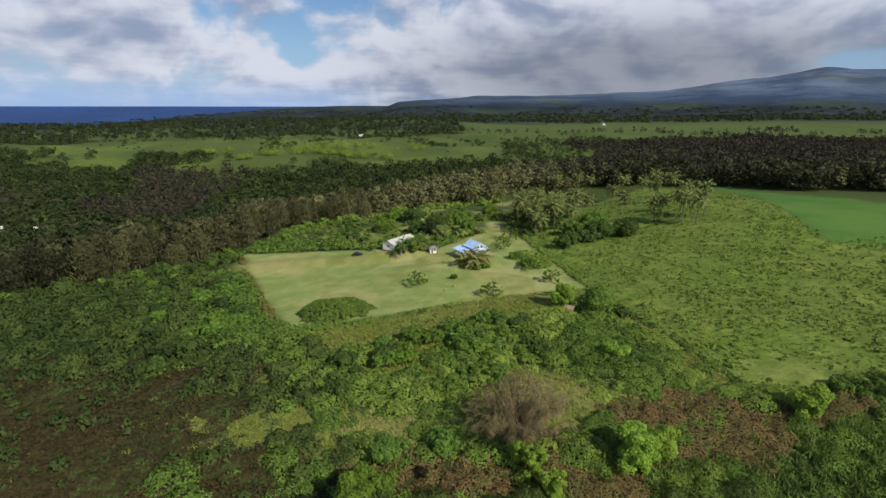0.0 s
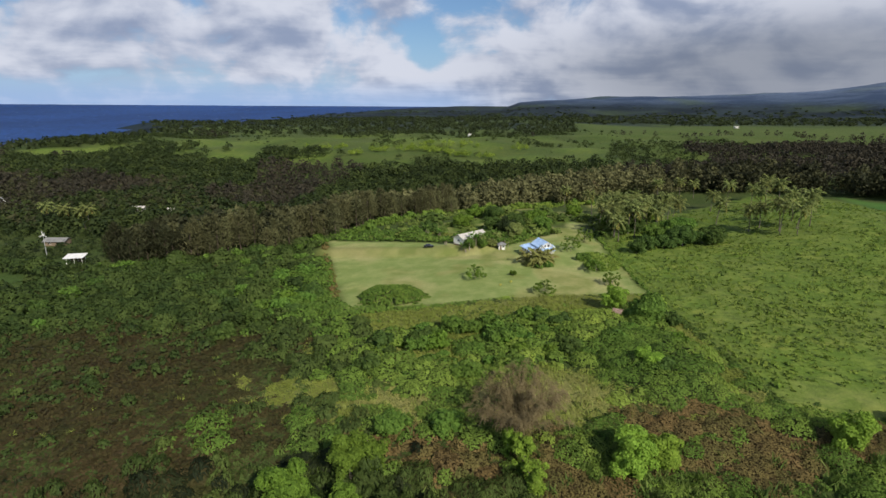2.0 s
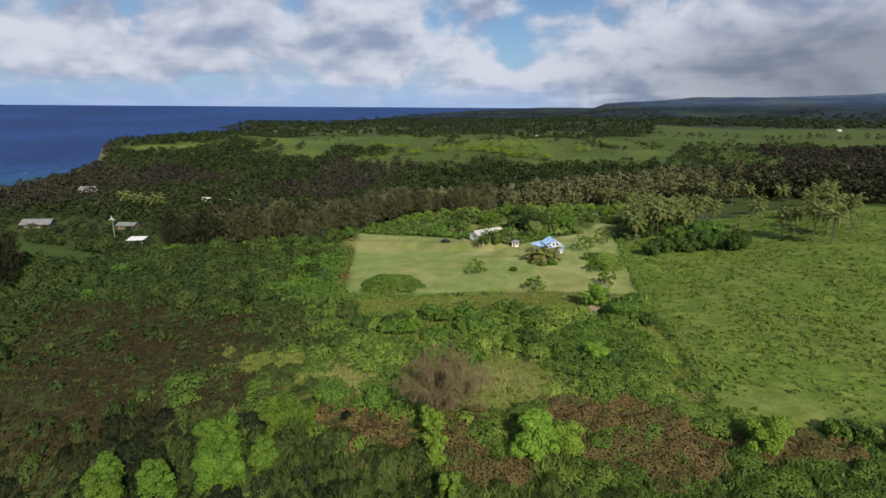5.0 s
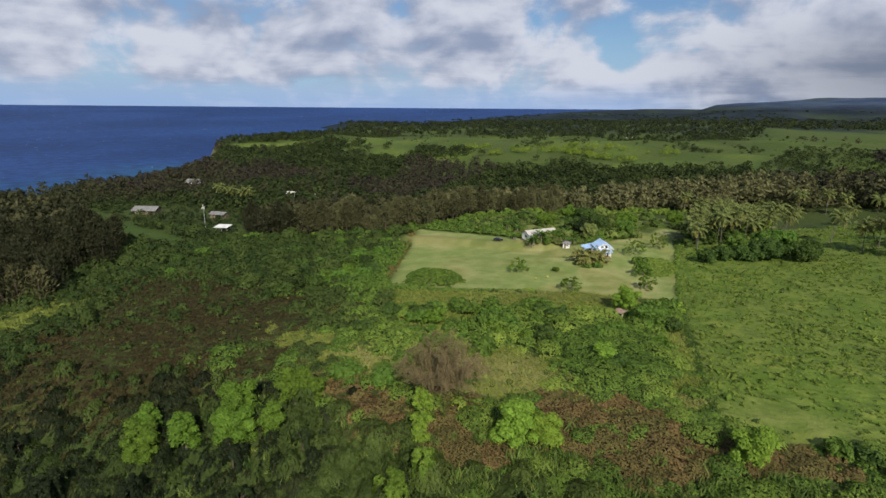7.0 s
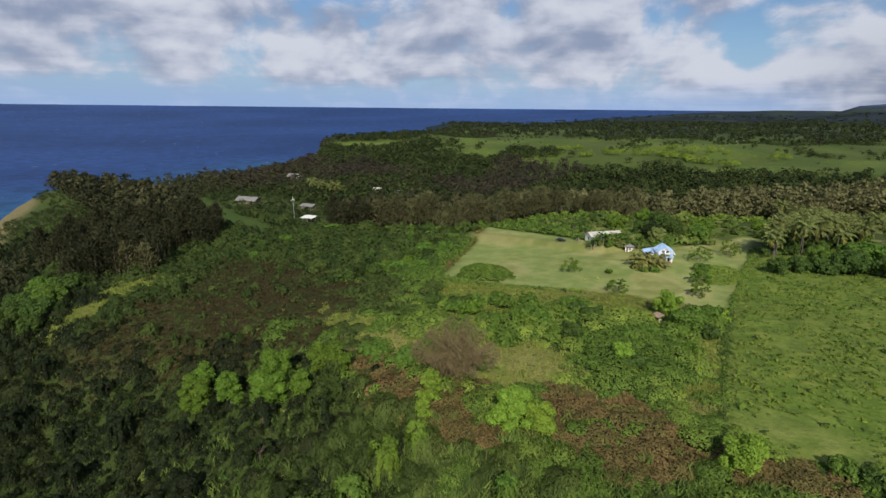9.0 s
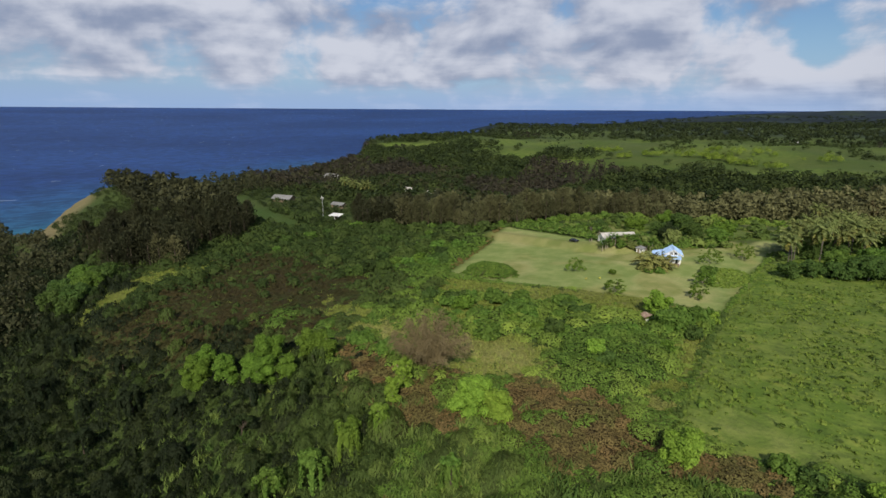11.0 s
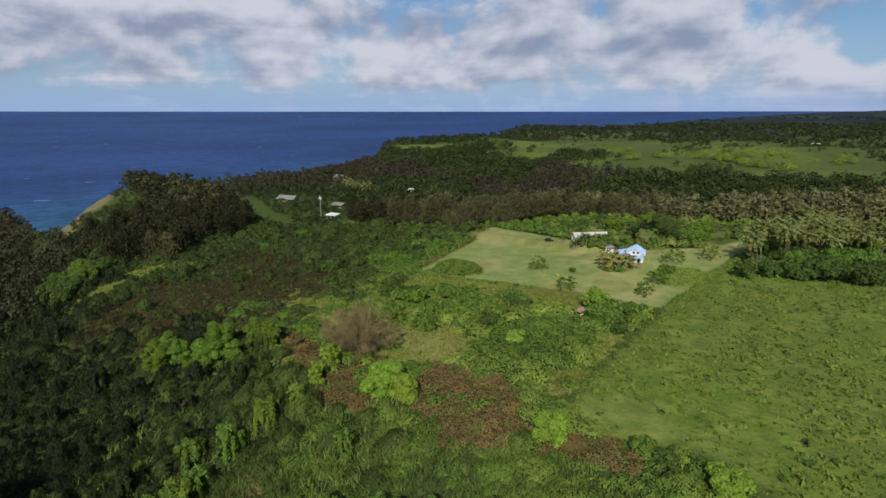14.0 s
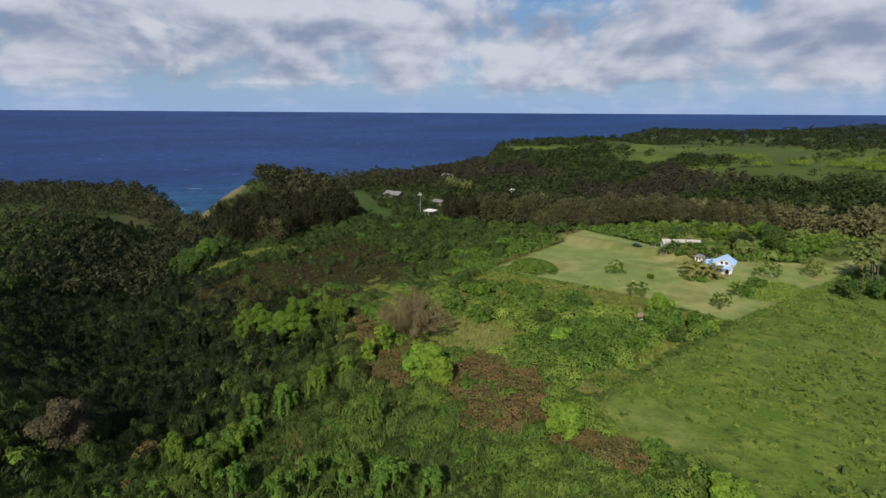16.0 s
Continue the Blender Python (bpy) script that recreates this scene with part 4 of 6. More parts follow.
def build_scrub():
    """The unbroken scrub: thousands of overlapping shrubs, of which only the leaves of the outer canopy are made."""
    rng = np.random.default_rng(13)
    x0, x1, y0, y1, cell = -290.0, 190.0, -70.0, 262.0, 0.45
    nx, ny = int((x1 - x0) / cell), int((y1 - y0) / cell)
    gx, gy = np.meshgrid(x0 + (np.arange(nx) + 0.5) * cell, y0 + (np.arange(ny) + 0.5) * cell)
    front = np.interp(gx, [-320, -205, -184, -170, -154, -138, -124, -106, -64, -28], [175, 186, 194, 196, 205, 217, 230, 246, 322, 380])
    jx, jy = gx + 2.0 * waves(gx, gy, 5.0, 1.3), gy + 2.0 * waves(gx, gy, 5.5, 2.7)
    open_land = mask(PASTURE, jx, jy, 1.0) + mask(LAWN, gx, gy, 0.8) + mask(YARD, jx, jy, 1.0) + mask(BANK, gx, gy, 1.0) + mask(LANE, jx, jy, 3)
    ok = (open_land < 0.4) & ~((gx > 72) & (gy > 112)) & (gy < front) & (gx > coast(gy) + 60)
    # shrubs
    sx, sy = scatter(rng, (x0, x1, y0, y1), 2.0, 1.4)
    n = len(sx)
    red, brown, row, dry = mask(RED_SCRUB, sx, sy, 3), mask(BROWN_SCRUB, sx, sy, 17), mask(ROW_SCRUB, sx, sy, 4), mask(DRY, sx, sy, 4)
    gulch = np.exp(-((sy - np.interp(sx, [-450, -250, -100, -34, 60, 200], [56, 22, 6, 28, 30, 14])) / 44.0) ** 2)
    seaward = smooth(-20, -60, sx) * smooth(45, 70, sy)
    fern = np.clip(brown * (0.94 + 0.32 * waves(sx, sy, 8.0, 5.0)) + 0.55 * seaward * smooth(0.1, 0.6, waves(sx, sy, 13.0, 6.0) + 0.6 * waves(sx, sy, 5.0, 3.0)), 0, 1.0)
    p_brown = np.maximum(red * 1.08, row * 0.95) * (0.90 + 0.28 * waves(sx, sy, 8.0, 5.0) + 0.12 * waves(sx, sy, 3.4, 2.0))
    p_brown = np.maximum(p_brown, smooth(0.42, 0.75, waves(sx, sy, 7.0, 9.0) + 0.5 * waves(sx, sy, 3.0, 2.0)) * gulch * smooth(0, 30, sx))
    u, u2 = rng.uniform(size=n), rng.uniform(size=n)
    thick = mask(THICKET, sx, sy, 3)
    # where cloud shade is put into the gulch by the darkened leaves
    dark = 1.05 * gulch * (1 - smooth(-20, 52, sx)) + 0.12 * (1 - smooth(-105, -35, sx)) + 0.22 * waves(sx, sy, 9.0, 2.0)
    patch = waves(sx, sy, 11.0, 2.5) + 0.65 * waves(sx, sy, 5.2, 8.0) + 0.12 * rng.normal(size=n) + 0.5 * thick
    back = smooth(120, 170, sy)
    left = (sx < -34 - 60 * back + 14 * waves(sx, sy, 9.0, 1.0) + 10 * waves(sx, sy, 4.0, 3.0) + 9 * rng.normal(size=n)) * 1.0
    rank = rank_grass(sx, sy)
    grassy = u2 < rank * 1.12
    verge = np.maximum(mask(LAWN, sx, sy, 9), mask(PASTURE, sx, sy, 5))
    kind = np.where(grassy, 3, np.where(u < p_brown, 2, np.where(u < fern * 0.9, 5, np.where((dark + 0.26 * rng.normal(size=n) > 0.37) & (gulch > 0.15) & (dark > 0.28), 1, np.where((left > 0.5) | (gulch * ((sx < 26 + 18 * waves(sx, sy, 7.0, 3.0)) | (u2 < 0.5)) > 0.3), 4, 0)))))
    r = np.clip(np.exp(rng.normal(size=n) * 0.46 + 0.38 + 0.50 * np.clip(patch, -0.5, 1) + 0.15 * (kind == 2)), 0.7, 3.8)
    h = r * rng.uniform(0.45, 0.9, n) * np.where(kind == 3, 0.16, np.where(kind == 5, 0.42, np.where(kind == 2, 0.55, 1.2 + 0.8 * np.clip(patch, 0, 1))))
    h = h * np.where(kind == 2, 1.0, 1 - 0.35 * np.maximum(red, brown)) * (1 - 0.4 * dry) * (1 - 0.7 * smooth(0.15, 0.5, verge)) * (1 + 0.1 * thick) * np.where(kind == 3, 1.0, 1 - 0.85 * rank_grass(sx, sy))
    bank_ = smooth(14, 30, sx) * smooth(30, 42, sy) * (1 - smooth(84, 96, sy))
    h = 3.6 * np.tanh(h / 3.6) * (1 - 0.4 * bank_)
    r = np.where(kind == 3, r, r * (1 - 0.5 * smooth(0.3, 0.8, rank)))
    h = np.where(kind == 4, 1.25 * h, h)
    r = np.where(kind == 4, r * (1 - 0.45 * brown), r) * np.where(kind == 3, 1.0, 1 - 0.38 * gulch)
    bold = (kind == 4) & (rng.uniform(size=n) < 0.06)
    r = np.where(bold, r * 1.5, r)
    h = np.where(bold, h * 1.7 + 0.4, h)
    tall = (gulch > 0.3) & (rng.uniform(size=n) < 0.12 - 0.09 * bank_) & ((kind < 2) | (kind == 4))
    h = np.where(tall, h * 1.2 + rng.uniform(0.6, 2.8, n), h)
    # the sunlit middle of the scrub, painted in as a brighter tint
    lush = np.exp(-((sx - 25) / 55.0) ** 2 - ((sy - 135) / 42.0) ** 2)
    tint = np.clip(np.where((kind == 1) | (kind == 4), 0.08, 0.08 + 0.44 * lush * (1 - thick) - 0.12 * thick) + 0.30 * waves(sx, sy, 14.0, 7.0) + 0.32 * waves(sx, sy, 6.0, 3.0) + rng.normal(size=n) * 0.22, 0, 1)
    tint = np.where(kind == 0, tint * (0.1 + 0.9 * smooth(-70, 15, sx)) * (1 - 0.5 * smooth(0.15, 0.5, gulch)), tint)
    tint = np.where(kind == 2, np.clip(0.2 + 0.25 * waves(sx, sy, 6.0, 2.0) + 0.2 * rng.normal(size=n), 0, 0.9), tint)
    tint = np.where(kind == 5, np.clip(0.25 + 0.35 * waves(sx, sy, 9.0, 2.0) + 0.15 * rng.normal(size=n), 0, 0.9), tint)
    # slope tint rises from the shaded side towards the sunlit middle
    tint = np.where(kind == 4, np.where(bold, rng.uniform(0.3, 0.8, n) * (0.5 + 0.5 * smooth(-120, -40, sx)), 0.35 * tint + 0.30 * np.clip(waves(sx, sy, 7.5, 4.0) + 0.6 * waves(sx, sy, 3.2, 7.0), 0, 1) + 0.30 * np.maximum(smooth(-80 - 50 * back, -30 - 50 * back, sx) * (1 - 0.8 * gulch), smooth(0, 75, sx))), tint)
    tint = np.where(kind == 3, np.clip(0.05 + 0.6 * dry * (sx > -20) + 0.2 * waves(sx, sy, 9.0, 4.0), 0, 1), tint)
    tint = np.where(tall, tint * 0.6 + 0.3 * smooth(-60, 40, sx) * rng.uniform(size=n), tint)
    top, owner = np.zeros((ny, nx), np.float32), np.zeros((ny, nx), np.int32)
    wx, wy = gx + 0.75 * waves(gx, gy, 1.5, 1.0) + 0.4 * waves(gx, gy, 0.7, 5.0), gy + 0.75 * waves(gx, gy, 1.6, 6.0) + 0.4 * waves(gx, gy, 0.75, 2.0)
    for k in range(n):
        a, b = int((sx[k] - x0) / cell), int((sy[k] - y0) / cell)
        w = int((r[k] + 1.1) / cell) + 1
        i0, i1, j0, j1 = max(b - w, 0), min(b + w + 1, ny), max(a - w, 0), min(a + w + 1, nx)
        if i0 >= i1 or j0 >= j1:
            continue
        q = ((wx[i0:i1, j0:j1] - sx[k]) ** 2 + (wy[i0:i1, j0:j1] - sy[k]) ** 2) / r[k] ** 2
        c = h[k] * np.sqrt(np.clip(1 - q, 0, 1)) ** 0.8
        win = c > top[i0:i1, j0:j1]
        top[i0:i1, j0:j1][win] = c[win]
        owner[i0:i1, j0:j1][win] = k
    hollow = np.exp(-((gy - np.interp(gx, [-450, -250, -100, -34, 60, 200], [56, 22, 6, 28, 30, 14])) / 44.0) ** 2)
    top += (0.26 * waves(gx, gy, 0.9, 4.0) + 0.55 * hollow * (waves(gx, gy, 1.9, 6.0) + 0.8 * waves(gx, gy, 0.6, 2.0))) * (top > 0.3)
    top = np.maximum(top, 0.02)
    g1, g0 = np.gradient(top, cell)
    steep = np.sqrt(1 + g0 ** 2 + g1 ** 2)
    far = np.hypot(gx - 80, gy - 10)
    size = 0.41 * (1 + np.clip(far - 85, 0, None) / 120.0)
    under = ((gx > 50) & (gy < 58)) | ((gx > 8) & (gy < 6)) | (gy < -25)      # coarser growth in the hollow
    size = np.where(under, 1.5, size)
    rate = 1.3 / (0.36 * size ** 2) * np.clip(steep, 1, 3.2) * ok * cell * cell
    count = rng.poisson(rate)
    idx = np.repeat(np.arange(ny * nx), count.ravel())
    m = len(idx)
    px = gx.ravel()[idx] + rng.uniform(-0.5, 0.5, m) * cell
    py = gy.ravel()[idx] + rng.uniform(-0.5, 0.5, m) * cell
    slope_z = np.hypot(g0, g1).ravel()[idx]
    pz = height(px, py) + np.maximum(top.ravel()[idx] + rng.uniform(-0.55, 0.45, m) * np.minimum(slope_z * cell, 3.0) - 0.05, 0.03)
    nrm = np.column_stack([-g0.ravel()[idx], -g1.ravel()[idx], np.ones(m)])
    own = owner.ravel()[idx]
    nrm = unit(nrm) + np.where(kind[own] == 3, 0.12, np.where(kind[own] == 5, 0.2, 0.25))[:, None] * rng.normal(size=(m, 3))
    ls = size.ravel()[idx]
    pts = np.column_stack([px, py, pz])
    for k, nm, lab, mat in ((0, "green_scrub", "dense green scrub with brighter shrubs among it", LEAF_GREEN), (1, "dark_scrub", "tangled shrubs and vines of the gulch, darkened as under cloud", LEAF_DARKENED), (2, "brown_scrub", "reddish-brown seeding scrub", LEAF_BROWN), (3, "rank_grass", "pale rank grass between the shrubs", GRASS), (4, "hillside_scrub", "seaward slope scrub, its green deepened as under cloud", LEAF_SLOPE), (5, "withered_fern", "low withered brown fern on the seaward slope", LEAF_FERN)):
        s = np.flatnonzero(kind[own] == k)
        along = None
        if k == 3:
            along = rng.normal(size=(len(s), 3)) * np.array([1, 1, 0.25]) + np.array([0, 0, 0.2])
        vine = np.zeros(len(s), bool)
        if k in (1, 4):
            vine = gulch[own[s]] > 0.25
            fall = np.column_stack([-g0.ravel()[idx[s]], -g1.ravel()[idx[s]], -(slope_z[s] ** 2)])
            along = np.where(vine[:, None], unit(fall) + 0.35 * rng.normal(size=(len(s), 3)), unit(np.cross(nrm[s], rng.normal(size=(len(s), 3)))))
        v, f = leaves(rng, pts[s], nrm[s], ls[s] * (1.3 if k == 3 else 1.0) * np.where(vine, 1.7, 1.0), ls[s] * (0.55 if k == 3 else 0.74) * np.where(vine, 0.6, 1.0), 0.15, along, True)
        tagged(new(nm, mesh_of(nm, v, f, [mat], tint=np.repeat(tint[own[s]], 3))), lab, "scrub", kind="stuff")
    # tall grass between the shrubs, and tufts in the pasture
    tuft = [grass_proto(rng, 12, 0.9) for _ in range(5)]
    x, y = scatter(rng, (-160, 110, 30, 160), 1.9)
    w = 0.85 * rank_grass(x, y) + 0.02
    keep = (rng.uniform(size=len(x)) < w) & ~inside(PASTURE, x, y) & ~inside(LAWN, x, y)
    x, y = x[keep], y[keep]
    stuff("tall_grass", "pale tall grass between the shrubs", "grass", tuft, x, y, rng.uniform(0.7, 1.5, len(x)), np.clip(0.05 + 0.4 * mask(DRY, x, y, 4) * rng.uniform(0.3, 1, len(x)), 0, 1), GRASS, rng)
    blades = [grass_proto(rng, 14, 1.2) for _ in range(6)]
    x, y = scatter(rng, (-30, 110, 28, 98), 1.25, 1.4)
    lay = np.clip(0.25 + 0.75 * smooth(8, 26, x), 0, 1) * smooth(28, 40, y) * (1 - smooth(82, 92, y - 0.12 * x)) * np.clip(0.5 + 0.6 * waves(x, y, 6.0, 3.0) + 0.3 * waves(x, y, 2.4, 1.0), 0, 1) * (1 - 0.93 * mask(RED_SCRUB, x, y, 2)) * (1 - 0.9 * mask(ROW_SCRUB, x, y, 2))
    keep = (rng.uniform(size=len(x)) < lay) & ~inside(PASTURE, x, y)
    x, y = x[keep], y[keep]
    stuff("gulch_grass", "long tangled olive grass on the gulch's bank", "grass", blades, x, y, rng.uniform(0.9, 1.9, len(x)), np.clip(0.45 + 0.4 * waves(x, y, 7.0, 2.0) + 0.25 * rng.normal(size=len(x)), 0, 1), LEAF_DEEP, rng, z=height(x, y) + rng.uniform(0.2, 0.9, len(x)), sink=0.3)
    low = [shrub_proto(rng, 8, 0.8, 1.0, 0.5, 3) for _ in range(8)]
    # the deep green weeds stand for the tussocks' shaded sides
    for step, mean, name_, text, leaf_ in ((1.3, -0.9, "pasture_tufts", "fine grassy tufts covering the pasture", LEAF_PASTURE), (1.75, -0.45, "pasture_clumps", "weedy clumps dotting the pasture", LEAF_PASTURE), (2.0, -0.55, "pasture_weeds", "weeds in the pasture, darkened as shaded sides of tussocks", LEAF_DEEP)):
        x, y = scatter(rng, (36, 260, 60, 400), step, 1.4)
        dist = np.hypot(x - 100, y - 40)
        thick_ = np.clip(0.6 + 0.5 * waves(x, y, 9.0, 1.0) + 0.35 * waves(x, y, 3.1, 4.0), 0.05, 1)
        thick_ = thick_ * smooth(0.2, 1.2, np.hypot((x - 78) / 15, (y - 113) / 9))
        keep = inside(PASTURE, x, y) & (rng.uniform(size=len(x)) < thick_ * np.clip(1.35 - dist / 300, 0.3, 1)) & (dist < 320)
        x, y = x[keep], y[keep]
        stuff(name_, text, "weeds", low, x, y, np.exp(rng.normal(size=len(x)) * 0.34 + mean), rng.uniform(0, 0.6, len(x)), leaf_, rng, sink=0.06, tall=rng.uniform(0.7, 1.4, len(x)))


def bright_tree(rng, tall, wide, material=None, n=1500, leaf=0.34, count=11, name="broadleaf_tree", label="bright lime-green broadleaf tree in the scrub", z_low=0.62):
    b = lumps(rng, count + 9, wide * 0.56, tall * 0.40, tall * z_low, wide * 0.165, 0.85)
    b = np.vstack([b, lumps(rng, 9, wide * 0.52, tall * 0.2, tall * 0.24, wide * 0.16, 0.9), [0, 0, tall * 0.42, wide * 0.27, wide * 0.27, tall * 0.34]])
    n = int(0.85 * (b[:, 3] ** 2).sum() * 12.57 / (leaf * leaf * 0.35))
    t = thing(name, label, "tree", 0, 0, group=name)
    part("trunk", limbs(rng, tall * 0.32, b[:count, :3], 0.17 + tall * 0.012), BARK, t)
    part("crown", mesh_of("crown", *foliage(rng, b, n, leaf, leaf * 0.7), [material or LEAF_BRIGHT]), None, t)
    return t


def vine_tree(rng, tall, wide, material):
    """A slender tree whose crown is hung with curtains of vine down to the ground."""
    t = thing("vine_draped_tree", "slender tree draped in green vines in the gulch", "tree", 0, 0, group="vine-draped trees")
    b = lumps(rng, 15, wide * 0.62, tall * 0.24, tall * 0.72, wide * 0.16, 0.85)
    part("trunk", limbs(rng, tall * 0.5, b[:7, :3], 0.12 + tall * 0.01), DARK_BARK, t)
    part("crown", mesh_of("crown", *foliage(rng, b, int(34 * wide * wide), 0.5, 0.36), [material], tint=np.full(3 * int(34 * wide * wide), rng.uniform(0.0, 0.35 if material is LEAF_RIM else 0.1))), None, t)
    # each curtain hangs from a lump of the crown and widens a little towards its foot
    n = int(46 * wide * tall * 0.5)
    k = rng.integers(0, len(b), n)
    drop = rng.uniform(0, 1, n) ** 0.8 * rng.uniform(0.25, 1.0, len(b))[k]
    out = unit(np.column_stack([b[k, 0], b[k, 1], np.zeros(n)]) + 0.25 * rng.normal(size=(n, 3)) * np.array([1, 1, 0]))
    base = np.column_stack([b[k, 0], b[k, 1], np.zeros(n)]) + out * (b[k, 3] * 0.8 + 0.5 * drop)[:, None]
    base[:, :2] += 0.16 * rng.normal(size=(n, 2))
    base[:, 2] = b[k, 2] * (1 - drop) + 0.1
    v, f = leaves(rng, base, out + 0.25 * rng.normal(size=(n, 3)) + np.array([0, 0, 0.35]), 0.75, 0.36, 0.0, 0.3 * rng.normal(size=(n, 3)) + 0.3 * out + np.array([0, 0, -1.0]), True)
    part("vines", mesh_of("vines", v, f, [material], tint=np.full(3 * n, rng.uniform(0.0, 0.2 if material is LEAF_RIM else 0.03))), None, t, "hanging curtain of vines")
    return t


def put(t, x, y, turn=0.0, s=1.0, lift=0.0):
    t.location, t.rotation_euler, t.scale = (x, y, float(height(x, y)) + lift), (0, 0, turn), (s, s, s)
    return t


def build_trees():
    rng = np.random.default_rng(14)
    for x, y, tall, wide in ((34.6, 84.5, 7.4, 9.0), (39.8, 86.5, 6.4, 7.2), (72.5, 96, 6.8, 7.8), (16, 81.5, 8.0, 4.4), (13, 84.5, 6.4, 3.6), (18.5, 76.5, 7.0, 4.2), (42, 119.5, 5.6, 6.2), (37.5, 158, 8.0, 7.5), (99, 104, 3.6, 6.5),
                             (-14, 75.5, 9.0, 7.4), (-10.5, 78, 7.4, 5.6), (-23, 67.5, 9.8, 9.4), (-17.5, 62.5, 8.6, 8.4), (-29, 58.5, 9.2, 7.2), (-37, 53.5, 9.6, 8.6), (-40.5, 57.5, 8.0, 6.6), (-12.5, 67, 7.0, 6.0)):
        lime = x > 5
        put(bright_tree(rng, tall, wide, LEAF_BRIGHT if lime else LEAF_RIM, leaf=0.46, label="bright lime-green broadleaf tree in the scrub" if lime else "broad green tree standing at the gulch edge"), x, y, rng.uniform(0, 6))
    # vine-draped trees in the gulch, leaf colours darkened leftwards for cloud shade
    for x, y, tall, wide in ((22.6, 54.3, 8.5, 6.0), (18, 48.5, 7.5, 5.2), (24.3, 69, 8.6, 3.8), (21.8, 62.8, 8.6, 5.4), (44.9, 69.1, 7.4, 3.4), (29, 43.2, 8.6, 6.6), (31, 38.4, 9.4, 8.0), (35.5, 35.5, 8.6, 7.2), (57.5, 59.1, 6.8, 6.2), (64.7, 64.8, 6.6, 6.0), (27, 46.5, 7.4, 4.2), (50, 54, 6.0, 3.8), (53, 48, 7.0, 4.6), (44, 41, 8.0, 5.0), (70, 70, 5.0, 4.0),
                             (-13, 58, 7.0, 5.0), (-46, 39.3, 10.0, 5.8), (-77, 22.8, 9.0, 6.4), (-60, 30, 6.0, 4.4), (-30, 47, 6.4, 4.6), (-4, 52, 6.0, 4.2), (9, 49, 6.4, 4.0), (-12, 40, 6.4, 4.4), (12, 37, 7.0, 4.4), (21, 31, 8.0, 5.0), (-42, 27, 7.0, 5.2), (-66, 42, 6.0, 4.6), (-92, 34, 7.0, 5.6), (-2, 66, 5.0, 3.8)):
        put(vine_tree(rng, tall, wide, (LEAF_RIM if rng.uniform() < 0.3 else LEAF_GREEN) if x > 14 else LEAF_WOODS_DARKENED if x > -10 else LEAF_DARKENED), x, y, rng.uniform(0, 6))
